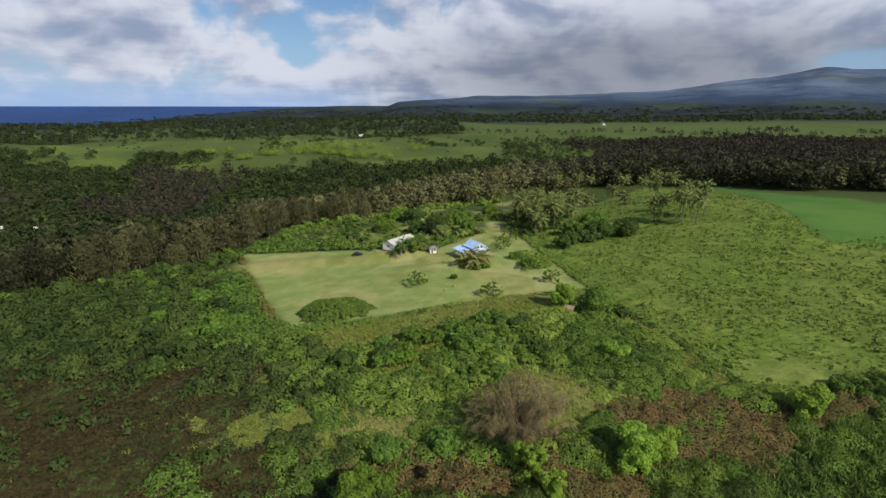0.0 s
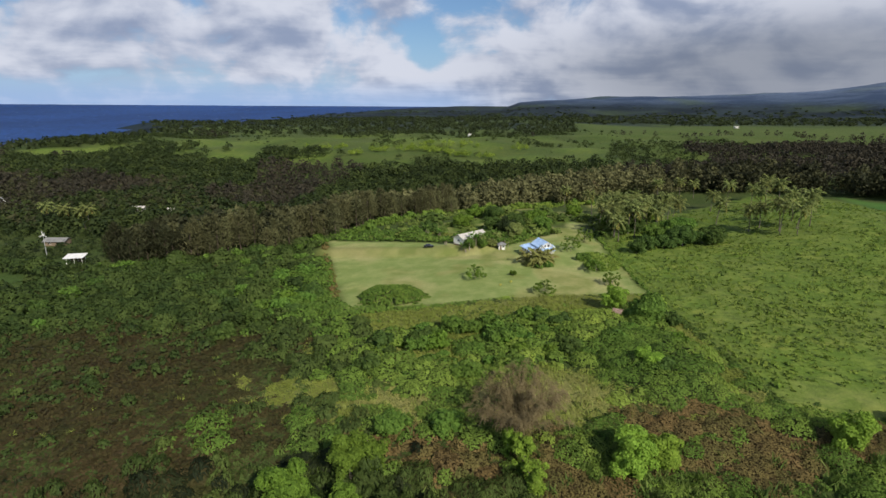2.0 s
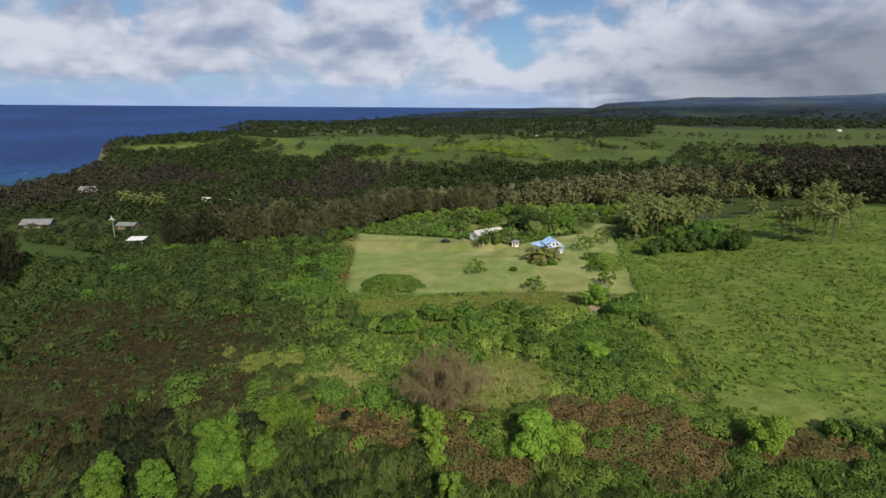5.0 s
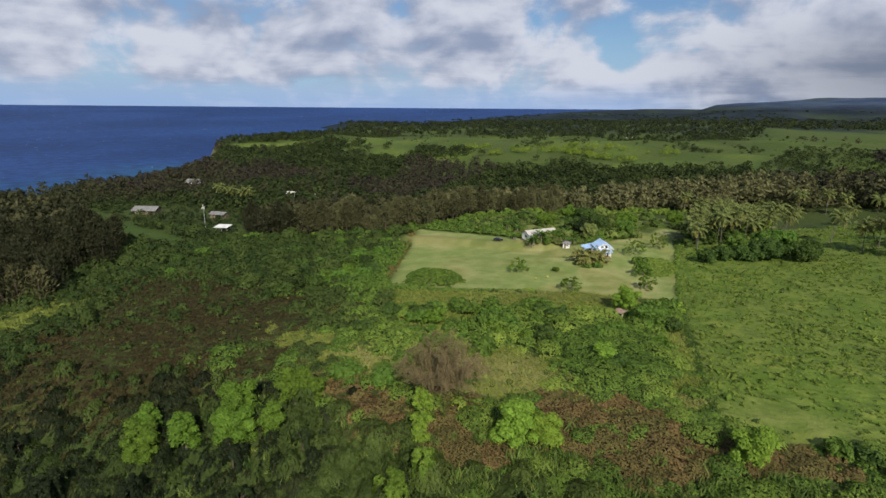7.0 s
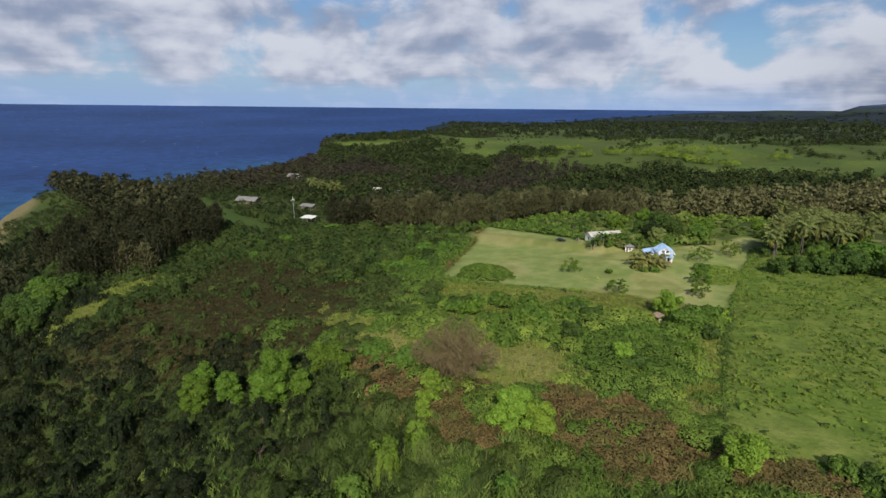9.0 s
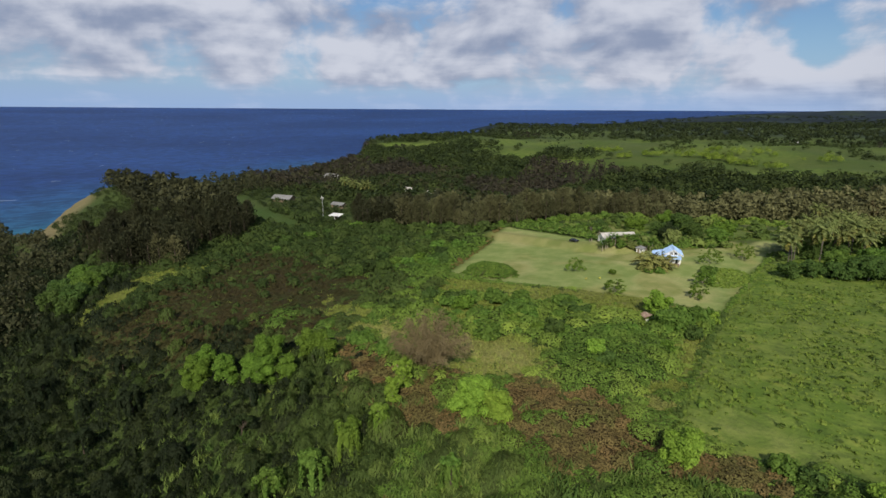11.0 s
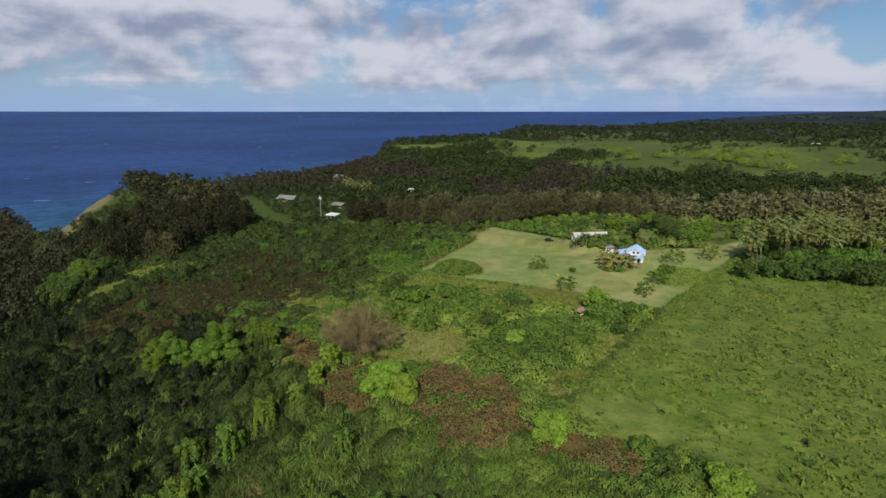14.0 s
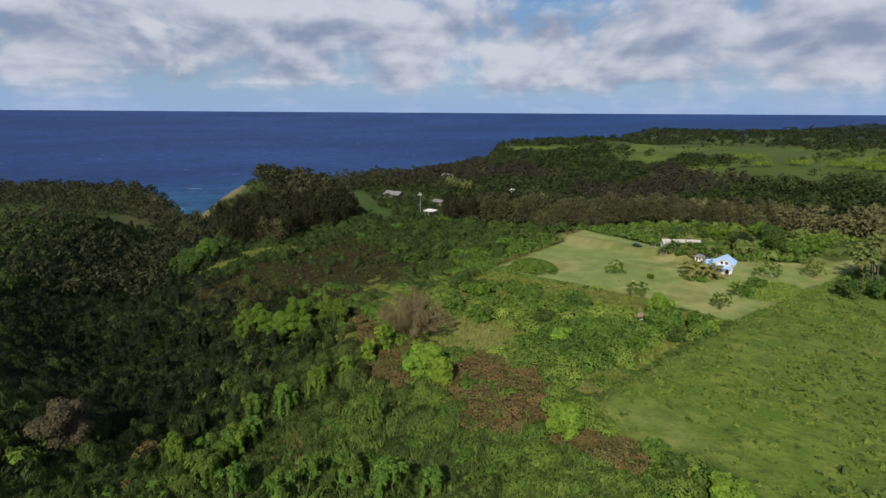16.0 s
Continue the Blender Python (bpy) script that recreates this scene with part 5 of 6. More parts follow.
    # round dark trees and thickets by the farm
    for x, y, tall, wide, mat in ((72, 240, 8.5, 14, LEAF_DEEP), (84, 242, 8, 13, LEAF_DEEP), (63, 248, 9, 12, LEAF_GREEN), (70, 256, 9, 12, LEAF_GREEN), (76, 262, 8, 12, LEAF_GREEN), (56, 268, 7.5, 10, LEAF_DEEP), (44, 290, 7, 10, LEAF_GREEN),
                                  (27, 312, 8, 10, LEAF_RIM), (-3, 274, 7.5, 12, LEAF_DEEP), (8, 286, 8, 11, LEAF_RIM), (-16, 290, 7, 12, LEAF_DEEP), (12, 266, 7.5, 10, LEAF_GREEN), (-6, 256, 10, 9, LEAF_WOODS_DARKENED), (33, 203, 2.6, 6.0, LEAF_GREEN), (30, 213, 2.6, 6, LEAF_GREEN), (-13.5, 229, 4.4, 4.6, LEAF_OLIVE), (-11.5, 233.5, 5.0, 5.0, LEAF_GREEN), (-8, 237, 5.5, 6, LEAF_OLIVE), (9, 203, 1.8, 3.6, LEAF_OLIVE), (16.5, 202.5, 1.8, 4.2, LEAF_GREEN), (13, 200.5, 1.4, 3.2, LEAF_GREEN), (-1, 248, 8, 8, LEAF_OLIVE), (-14, 262, 7, 9, LEAF_DEEP), (-30, 270, 7, 10, LEAF_RIM),
                                  (-12.5, 225.5, 3.2, 5.0, LEAF_GREEN), (-9, 228.5, 3.6, 5.0, LEAF_OLIVE), (45, 151, 6.2, 12, LEAF_GREEN), (49, 160, 5.0, 7, LEAF_GREEN), (50.2, 163, 4.4, 5.0, LEAF_BRIGHT), (52.2, 148, 3.4, 5.4, LEAF_DEEP), (8, 132, 4.0, 9.5, LEAF_GREEN), (14, 147, 3.6, 8, LEAF_GREEN), (-8, 138, 3.4, 8, LEAF_GREEN), (-10, 88, 3.6, 8, LEAF_GREEN), (0, 90, 3.6, 7, LEAF_GREEN), (-146, 49, 8.5, 12, LEAF_GREEN), (-137, 43, 8.5, 11, LEAF_DEEP), (-153, 56, 8, 12, LEAF_DEEP), (-128, 38, 7.5, 9, LEAF_DEEP), (-156, 41, 8, 13, LEAF_DEEP), (-163, 50, 8, 12, LEAF_GREEN), (-149, 36, 8, 12, LEAF_DEEP), (51.5, 225.5, 6.5, 7, LEAF_DEEP), (57, 233, 6.5, 8, LEAF_DEEP), (64, 236, 6, 9, LEAF_DEEP),
                                  (48, 262, 7, 9, LEAF_DEEP), (52, 280, 7.5, 10, LEAF_RIM), (61, 294, 7.5, 11, LEAF_DEEP), (43, 302, 7, 10, LEAF_DEEP), (67, 310, 7, 11, LEAF_RIM), (54, 318, 7, 10, LEAF_DEEP), (85, 104.5, 2.4, 5.0, LEAF_GREEN), (89, 104, 2.0, 4.0, LEAF_DEEP), (-28, 300, 7, 10, LEAF_RIM), (-46, 262, 5, 9, LEAF_DEEP)):
        put(bright_tree(rng, tall, wide, mat, 0, 0.78, 13, "round_tree", "broad leafy green tree with a rounded crown", 0.55), x, y, rng.uniform(0, 6))
    # low bushes that stand out of the scrub on the seaward slope
    slope_ = [(-160, 118), (-62, 122), (-58, 150), (-80, 206), (-102, 236), (-172, 196)]
    mid_ = [(-30, 108), (-34, 132), (-8, 140), (24, 150), (46, 154), (56, 128), (52, 106), (30, 114), (6, 110), (-16, 106)]
    first = [bright_tree(rng, 3.4, 5.0, m_, 0, 0.72, 9, "slope_bush", "rounded green bush in the slope's scrub", 0.5) for m_ in (LEAF_DEEP, LEAF_SLOPE, LEAF_GREEN, LEAF_RIM)]
    spots = [q for q in zip(rng.uniform(-172, -58, 150), rng.uniform(118, 236, 150)) if inside(slope_, *q)][:44] + list(zip(rng.uniform(-104, -78, 14), rng.uniform(150, 200, 14))) + list(zip(rng.uniform(-80, -60, 14), rng.uniform(138, 172, 14)))
    spots += [q for q in zip(rng.uniform(-30, 52, 90), rng.uniform(100, 156, 90)) if inside(mid_, *q)][:38]
    for i, (x, y) in enumerate(spots):
        size = rng.uniform(0.7, 1.6)
        if i < 4:
            put(first[i], x, y, rng.uniform(0, 6), size)
        else:
            src = first[(0, 1, 1, 2)[i % 4] if i < 44 else (0, 2)[i % 2] if i < 72 else (2, 0, 2, 3)[i % 4]]
            old = src.scale.copy()
            src.scale = (size, size, size * rng.uniform(0.8, 1.1))
            copy_thing(src, pose(x, y, float(height(x, y)), 0, 0, rng.uniform(0, 360)))
            src.scale = old
    # small trees standing on the lawn
    for x, y, tall, wide in ((-9.5, 186.5, 5.2, 8.6), (16.3, 171.5, 4.6, 8.0), (4, 190.5, 2.2, 2.6), (38.6, 183, 5.0, 7.0), (34, 198, 5.6, 7.6), (25, 225.5, 7.0, 10.0), (31, 243, 7.0, 9)):
        m = 64
        a, k, up_ = rng.uniform(0, 6.28, m), np.sqrt(rng.uniform(0.02, 1, m)), rng.uniform(0.3, 1.0, m)
        q = wide * 0.05 * rng.uniform(0.6, 1.5, m)
        b = np.column_stack([wide * 0.46 * k * np.cos(a), wide * 0.46 * k * np.sin(a), tall * up_ * (1.0 - 0.4 * k * k), q, q, q * 0.7])
        t = thing("lawn_tree", "small spreading open-crowned tree on the lawn", "tree", 0, 0, group="lawn trees")
        part("trunk", limbs(rng, tall * 0.22, b[:24, :3], 0.05), BARK, t)
        part("crown", mesh_of("crown", *foliage(rng, b, 1900, 0.42, 0.30, inner=0.2, low=-1.0), [LEAF_RIM], tint=np.full(5700, rng.uniform(0.0, 0.2))), None, t)
        put(t, x, y, rng.uniform(0, 6))


def twig_tree(rng, tall, wide, name="bare_tree", label="leafless grey-brown tree with a drooping haze of twigs", twigs=82):
    out = []
    for i in range(70):
        a, k = i * 2.399 + rng.uniform(-0.3, 0.3), math.sqrt(rng.uniform(0.03, 1))
        tip = np.array([math.cos(a) * wide * 0.44 * k, math.sin(a) * wide * 0.44 * k, tall * (0.97 - 0.55 * k * k) * rng.uniform(0.82, 1.04)])
        s = np.linspace(0, 1, 6)[:, None]
        p = np.array([0, 0, 1.0]) * (1 - s) + tip * s ** np.array([1.0, 1.0, 0.75])
        p[1:-1] += rng.normal(size=(4, 3)) * 0.28
        out.append(tube(p, np.linspace(0.13, 0.025, 6), 5))
        for _ in range(twigs):
            q = p[rng.integers(1, 6)] + rng.normal(size=3) * 0.3
            d = unit(rng.normal(size=3) * 0.6 + np.array([tip[0], tip[1], 0]) / (wide * 0.4) + np.array([0, 0, 0.15]))
            ln = rng.uniform(0.7, 1.9)
            e1 = q + d * ln * 0.55
            e2 = e1 + unit(d * 0.6 + np.array([0, 0, -0.9])) * ln * 0.7
            out.append(tube([q, e1, e2], [0.042, 0.034, 0.018], 3))
    t = thing(name, label, "tree", 0, 0)
    part("twig_crown", join(*out), PALE_BARK, t)
    part("trunk", tube([(0, 0, -0.5), (0.1, 0, 0.9), (0, 0.1, 1.8)], [0.34, 0.26, 0.16], 8), PALE_BARK, t)
    return t


def palm(rng, tall, lean, yellow=0.0):
    t = thing("coconut_palm", "tall coconut palm with a feathery crown", "palm", 0, 0, group="coconut grove")
    s = np.linspace(0, 1, 7)
    pts = np.column_stack([lean[0] * s ** 2, lean[1] * s ** 2, tall * s - 0.3])
    part("trunk", tube(pts, np.interp(s, [0, 0.1, 1], [0.28, 0.19, 0.12]), 7), PALM_BARK, t)
    top = pts[-1]
    out, tints = [], []
    for i in range(22):
        a, rise = i * 2.399 + rng.uniform(-0.2, 0.2), np.interp(i, [0, 21], [1.35, -0.6])
        ln = rng.uniform(4.2, 5.4)
        q = np.linspace(0, 1, 9)
        el = rise - 1.05 * q
        dx = np.cumsum(np.cos(el)) * ln / 9
        dz = np.cumsum(np.sin(el)) * ln / 9
        rib = np.column_stack([top[0] + dx * math.cos(a), top[1] + dx * math.sin(a), top[2] + dz])
        side = np.array([-math.sin(a), math.cos(a), 0])
        P, Nn, A = [], [], []
        for j in np.linspace(0.6, 8, 13):
            c = np.array([np.interp(j, range(9), rib[:, k]) for k in range(3)])
            w = 0.75 * math.sin(math.pi * min(1, 0.18 + j / 10.5))
            for sg in (-1, 1):
                d = side * sg * 0.8 + np.array([math.cos(a), math.sin(a), 0]) * 0.5 + np.array([0, 0, -0.55])
                P.append(c + unit(d) * w * 0.55), A.append(d), Nn.append(np.array([0, 0, 1.0]) + 0.3 * rng.normal(size=3))
        v, f = leaves(rng, np.array(P), np.array(Nn), 1.6, 0.42, 0, np.array(A))
        out.append((v, f)), tints.append(np.full(len(v), max(yellow, (i - 18) / 7.0)))
    v, f = join(*out)
    part("fronds", mesh_of("fronds", v, f, [LEAF_PALM], tint=np.concatenate(tints)), None, t)
    return t


def build_palms():
    rng = np.random.default_rng(15)
    kinds = [palm(rng, h, (rng.normal() * 1.2, rng.normal() * 1.2)) for h in (13.0, 11.5, 14.0, 10.0)]
    spots = [(39, 345), (48, 352), (49, 318), (60, 340), (54, 284), (70, 322), (45, 257), (46, 246), (70, 300), (94.2, 278.3), (118, 352), (102.7, 258.1), (111.2, 246.9), (117.4, 245.8), (125.7, 256), (123.3, 310.9), (113, 253), (120, 254),
             (146, 372), (136, 366), (86, 402), (110, 402), (100, 398), (69, 380), (22, 386), (62, 312), (52, 300), (58, 330), (64, 290), (78, 312), (128, 300), (104, 330), (132, 330), (44, 272), (52, 276), (46, 262), (40, 284), (58, 281), (50, 292), (42, 294), (62, 288), (45, 254), (52, 264), (56, 300), (47, 306), (44, 316),
             (-272, 251), (-265, 254), (-259, 252), (-253, 256), (-247, 253), (108, 262), (123, 268), (54, 268), (60, 274), (66, 270), (57, 292), (68, 286), (72, 296), (48, 268), (63, 302), (76, 290), (54, 256)]
    for i, (x, y) in enumerate(spots):
        m = pose(x, y, float(height(x, y)), 0, 0, rng.uniform(0, 360))
        if i < 4:
            kinds[i].matrix_basis = m
        else:
            copy_thing(kinds[i % 4], m)
    # low palms beside the blue house
    for x, y, h in ((12.5, 203.5, 3.0), (9.0, 206, 1.8), (14.5, 207, 2.4)):
        t = palm(rng, h, (0.4, 0.2), 0.25)
        t.name = "low_palm"
        put(tagged(t, "young palm with yellowing fronds beside the blue house", "palm", "house palms"), x, y, rng.uniform(0, 6), 1.2)


def build_fringe():
    rng = np.random.default_rng(16)
    protos = [shrub_proto(rng, 110, 0.5, 1.0, rng.uniform(0.7, 1.2), 6) for _ in range(6)]
    line = np.array([(-182, 194), (-170, 195), (-153, 204), (-137, 216), (-122, 229), (-103, 247), (-64, 318), (-28, 376), (36, 400)], float)
    s = rng.uniform(0, 1, 420)
    k = np.concatenate([[0], np.cumsum(np.hypot(*np.diff(line, axis=0).T))])
    x, y = np.interp(s * k[-1], k, line[:, 0]), np.interp(s * k[-1], k, line[:, 1])
    x, y = x + rng.normal(size=420) * 4 + 3, y + rng.normal(size=420) * 4 - 3
    ok = ~inside(LAWN, x, y)
    x, y = x[ok], y[ok]
    stuff("wood_edge_thicket", "leafy thicket along the foot of the windbreak", "thicket", protos, x, y, np.exp(rng.normal(size=len(x)) * 0.35 + 0.75), rng.uniform(0, 0.8, len(x)) * smooth(-110, -30, x), LEAF_GREEN, rng)
    # hedge between lawn and pasture, and rank growth round the yard
    s = rng.uniform(0, 1, 150)
    x, y = np.interp(s, [0, 0.75, 1], [50.0, 39, 36]), np.interp(s, [0, 0.75, 1], [174, 242, 262])
    stuff("hedge", "low dark hedge along the pasture fence", "hedge", protos, x + rng.normal(size=150) * 0.35, y + rng.normal(size=150) * 0.4, rng.uniform(0.35, 0.9, 150), rng.uniform(0, 0.5, 150), LEAF_GREEN, rng, sink=0.1)
    s = rng.uniform(0, 1, 170)
    x, y = np.interp(s, [0, 0.22, 0.46, 0.72, 1], [66, 62.3, 58.3, 54.3, 50]), np.interp(s, [0, 0.22, 0.46, 0.72, 1], [107, 122, 138, 155, 174])
    stuff("fence_row", "low dark shrubs grown up along the pasture fence", "shrubs", protos, x + rng.normal(size=170) * 0.5, y + rng.normal(size=170) * 0.5, rng.uniform(0.35, 1.0, 170), rng.uniform(0, 0.4, 170), LEAF_DEEP, rng, sink=0.1)
    x, y = scatter(rng, (-70, 70, 236, 335), 4.2)
    f = 0.5 * waves(x, y, 13.0, 3.0)
    ok = ~inside(LAWN, x, y) & ~inside(BANK, x, y) & (np.hypot(x + 19.5, y - 233.5) > 8.5) & (np.hypot(x - 12, y - 219) > 10) & (np.hypot((x - 27) / 9, (y - 270) / 26) > 1) & (y < np.interp(x, [-110, -64, -28, 70], [262, 326, 384, 410]))
    ok &= ((y > 250) | (x < -2)) & (f + rng.uniform(size=len(x)) > 0.48) & ~((x > 44) & (y < 300) & (x > 48))
    x, y = x[ok], y[ok]
    stuff("yard_thicket", "lush garden thicket behind the cottage", "thicket", protos, x, y, np.exp(rng.normal(size=len(x)) * 0.4 + 0.6), rng.uniform(0.1, 0.9, len(x)), LEAF_DEEP, rng)
    # bushes close along the cottage's front
    s = rng.uniform(0, 1, 70)
    x, y = -19.0 + 9.0 * s + rng.normal(size=70) * 0.8, 224.8 + 12.4 * s + rng.normal(size=70) * 0.8
    stuff("cottage_planting", "leafy bushes planted along the cottage front", "bushes", protos, x, y, rng.uniform(1.2, 2.0, 70), rng.uniform(0, 0.6, 70), LEAF_DEEP, rng, tall=1.5 + 0.8 * s)
    # banana clumps by the cottage
    for x, y, q in ((-58, 250, 1.0), (-53, 252, 1.1), (-48, 249, 0.9), (-44, 252, 1.2), (-50, 256, 1.1), (-36, 248, 1.0), (-11, 230, 1.0), (-7, 231, 1.1), (-14, 229, 0.9), (-4, 232, 1.0), (-10, 233, 1.1), (-30, 229, 0.9), (-19.5, 223.4, 1.1), (-17.5, 224.2, 1.3), (-15.2, 225.4, 1.4), (-14, 228, 1.1), (-12.5, 231, 1.3), (-10, 235, 1.4), (-9, 238, 1.4), (-5, 238, 1.4)):
        t = thing("banana_plant", "clump of banana plants with broad arching leaves", "banana plant", 0, 0, group="banana plants")
        P, A, Nn = [], [], []
        for c in range(4):
            cx, cy, ht = rng.normal() * 0.8, rng.normal() * 0.8, rng.uniform(1.8, 3.0)
            part("stem", tube([(cx, cy, -0.2), (cx, cy, ht)], [0.16, 0.08], 6), BARK, t)
            for i in range(8):
                a = i * 0.785 + rng.uniform(-0.3, 0.3)
                d = np.array([math.cos(a), math.sin(a), rng.uniform(-0.1, 0.9)])
                P.append(np.array([cx, cy, ht]) + d * 0.95), A.append(d), Nn.append(np.array([-d[0] * d[2], -d[1] * d[2], 1.0]))
        part("foliage", leaves(rng, np.array(P), np.array(Nn), 2.1, 0.62, 0.1, np.array(A)), LEAF_GREEN, t)
        put(t, x, y, rng.uniform(0, 6), q)
    a, r = rng.uniform(0, 6.28, 1100), np.sqrt(rng.uniform(0, 1, 1100))
    r = r * (1 + 0.07 * np.sin(3 * a + 1) + 0.05 * np.sin(7 * a)) + 0.05 * rng.normal(size=1100)
    x, y = -35.6 + 12.0 * r * np.cos(a) - 1.5 * r * np.sin(a), 166.0 + 9.6 * r * np.sin(a)
    dome = 4.0 * np.clip(1 - r * r, 0, 1) ** 0.65 + 0.5 * waves(x, y, 2.4, 1.0)
    stuff("low_mound", "smooth dark green dome of rank growth on the lawn", "shrubs", [shrub_proto(rng, 46, 0.42, 1.0, 0.8, 5) for _ in range(5)], x, y, rng.uniform(0.5, 0.95, 1100), np.clip(0.05 + 0.25 * waves(x, y, 4.0, 3.0) + 0.2 * rng.normal(size=1100), 0, 0.9), LEAF_GREEN, rng, z=height(x, y) + np.maximum(dome, 0), sink=0.3)
    a, r = rng.uniform(0, 6.28, 420), np.sqrt(rng.uniform(0, 1, 420))
    x, y = 36 + 7.5 * r * np.cos(a) - 1.5 * r * np.sin(a), 212 + 13 * r * np.sin(a)
    stuff("rank_patch", "patch of rank bright green growth on the lawn", "shrubs", protos, x, y, rng.uniform(0.35, 0.9, 420), rng.uniform(0.3, 0.9, 420), LEAF_GREEN, rng, sink=0.1)
    s = rng.uniform(0, 1, 150)
    x, y = np.interp(s, [0, 0.45, 1], [-92, -74, -52]) - rng.uniform(0, 2.4, 150), np.interp(s, [0, 0.45, 1], [238, 204, 160]) + rng.normal(size=150) * 0.5
    stuff("lawn_edge_thicket", "low brownish rank growth along the lawn edge", "thicket", protos, x, y, np.exp(rng.normal(size=150) * 0.35 - 0.35), rng.uniform(0, 0.5, 150), LEAF_BROWN, rng, sink=0.1)
    # two clumps of yellow flowers on the lawn
    for x, y in ((1, 178), (4, 182)):
        t = thing("flower_clump", "small clump of yellow flowers on the lawn", "flowers", 0, 0, group="flower clumps")
        part("flower_head", foliage(rng, lumps(rng, 5, 0.6, 0.2, 0.35, 0.3), 160, 0.2, 0.15), FLOWER, t)
        part("stem", tube([(0, 0, -0.1), (0, 0, 0.4)], [0.05, 0.03], 5), BARK, t)
        put(t, x, y)


build_scrub()
build_fringe()
build_trees()
put(twig_tree(np.random.default_rng(3), 14.5, 22.0), 14.5, 90.5)
put(twig_tree(np.random.default_rng(5), 15.0, 10.0, "dead_tree", "dead pale-limbed tree standing behind the palms", 16), 43, 414)
put(bright_tree(np.random.default_rng(4), 10.0, 13.0, LEAF_WITHERED, 0, 0.5, 14, "withered_tree", "withered brown-leaved tree at the gulch's head", 0.6), 8, 9)
build_palms()
build_ironwoods()
build_far_woods()


# ---- buildings and small things ----
def boxes(*items):
    """A bmesh of bevelled boxes: (x0, x1, y0, y1, z0, z1)."""
    bm = bmesh.new()
    for x0, x1, y0, y1, z0, z1 in items:
        v = [bm.verts.new(c) for c in ((x0, y0, z0), (x1, y0, z0), (x1, y1, z0), (x0, y1, z0), (x0, y0, z1), (x1, y0, z1), (x1, y1, z1), (x0, y1, z1))]
        for q in ((3, 2, 1, 0), (4, 5, 6, 7), (0, 1, 5, 4), (1, 2, 6, 5), (2, 3, 7, 6), (3, 0, 4, 7)):
            bm.faces.new([v[k] for k in q])
    return bm


def slab(a, b, c, d, thick=0.09, ribs=0):
    """A sloping sheet from edge a-b (eave) to d-c (ridge), folded into raised seams that run up it."""
    a, b, c, d = (Vector(q) for q in (a, b, c, d))
    n = (b - a).cross(d - a).normalized()
    w = 0.05 / max(0.2, (b - a).length)
    prof = [(0.0, thick)]
    for i in range(ribs):
        s = (i + 0.5) / ribs
        prof += [(s - w, thick), (s - w, thick + 0.06), (s + w, thick + 0.06), (s + w, thick)]
    prof += [(1.0, thick), (1.0, 0.0), (0.0, 0.0)]
    bm = bmesh.new()
    lo = [bm.verts.new(a.lerp(b, s) + n * t) for s, t in prof]
    hi = [bm.verts.new(d.lerp(c, s) + n * t) for s, t in prof]
    bm.faces.new(lo), bm.faces.new(hi[::-1])
    for k in range(len(prof)):
        j = (k + 1) % len(prof)
        bm.faces.new((lo[k], hi[k], hi[j], lo[j]))
    return bm


def gable_wall(x, y0, y1, z0, z1, peak, thick=0.15):
    """A wall across y at x, with a pointed top."""
    bm = bmesh.new()
    prof = [(y0, z0), (y1, z0), (y1, z1), ((y0 + y1) / 2, peak), (y0, z1)]
    f, g = [bm.verts.new((x, a, b)) for a, b in prof], [bm.verts.new((x + thick, a, b)) for a, b in prof]
    bm.faces.new(f[::-1]), bm.faces.new(g)
    for k in range(5):
        bm.faces.new((f[k], f[(k + 1) % 5], g[(k + 1) % 5], g[k]))
    return bm


WHITE = plain("white_painted_boards", (0.70, 0.69, 0.65), (0.82, 0.81, 0.78), 1.2, 0.6, 0, 0.15, (1, 1, 6))
TRIM = plain("white_trim_paint", (0.74, 0.73, 0.70), (0.84, 0.83, 0.81), 2.0, 0.5, 0, 0.1)
BLUE_ROOF = plain("blue_metal_roofing", (0.29, 0.44, 0.66), (0.43, 0.58, 0.78), 0.8, 0.45, 0.0, 0.1, (1, 1, 1), 0.5)
PALE_ROOF = plain("weathered_pale_roofing", (0.40, 0.37, 0.33), (0.57, 0.54, 0.49), 0.6, 0.6, 0, 0.2)
GREY_ROOF = plain("grey_shingle_roofing", (0.16, 0.16, 0.155), (0.27, 0.265, 0.25), 0.9, 0.85, 0, 0.3)
WHITE_ROOF = plain("white_sheet_roofing", (0.70, 0.69, 0.65), (0.84, 0.83, 0.80), 0.5, 0.5, 0, 0.1)
RUST_ROOF = plain("rusted_sheet_roofing", (0.20, 0.12, 0.08), (0.40, 0.31, 0.24), 1.6, 0.8, 0.0, 0.4)
OLD_WOOD = plain("old_wood", (0.13, 0.095, 0.06), (0.26, 0.20, 0.14), 2.0, 0.85, 0, 0.4, (1, 1, 0.2))
GLASS = plain("dark_window_glass", (0.012, 0.016, 0.020), (0.03, 0.035, 0.04), 0.6, 0.08, 0, 0.02, (1, 1, 1), 0.6)
CAR_PAINT = plain("dark_car_paint", (0.012, 0.014, 0.018), (0.022, 0.024, 0.03), 1.0, 0.25, 0.2, 0.02, (1, 1, 1), 0.6)
RUBBER = plain("tyre_rubber", (0.015, 0.015, 0.015), (0.03, 0.03, 0.03), 6.0, 0.9)
STEEL = plain("galvanised_steel", (0.42, 0.43, 0.44), (0.60, 0.61, 0.62), 3.0, 0.45, 0.4)


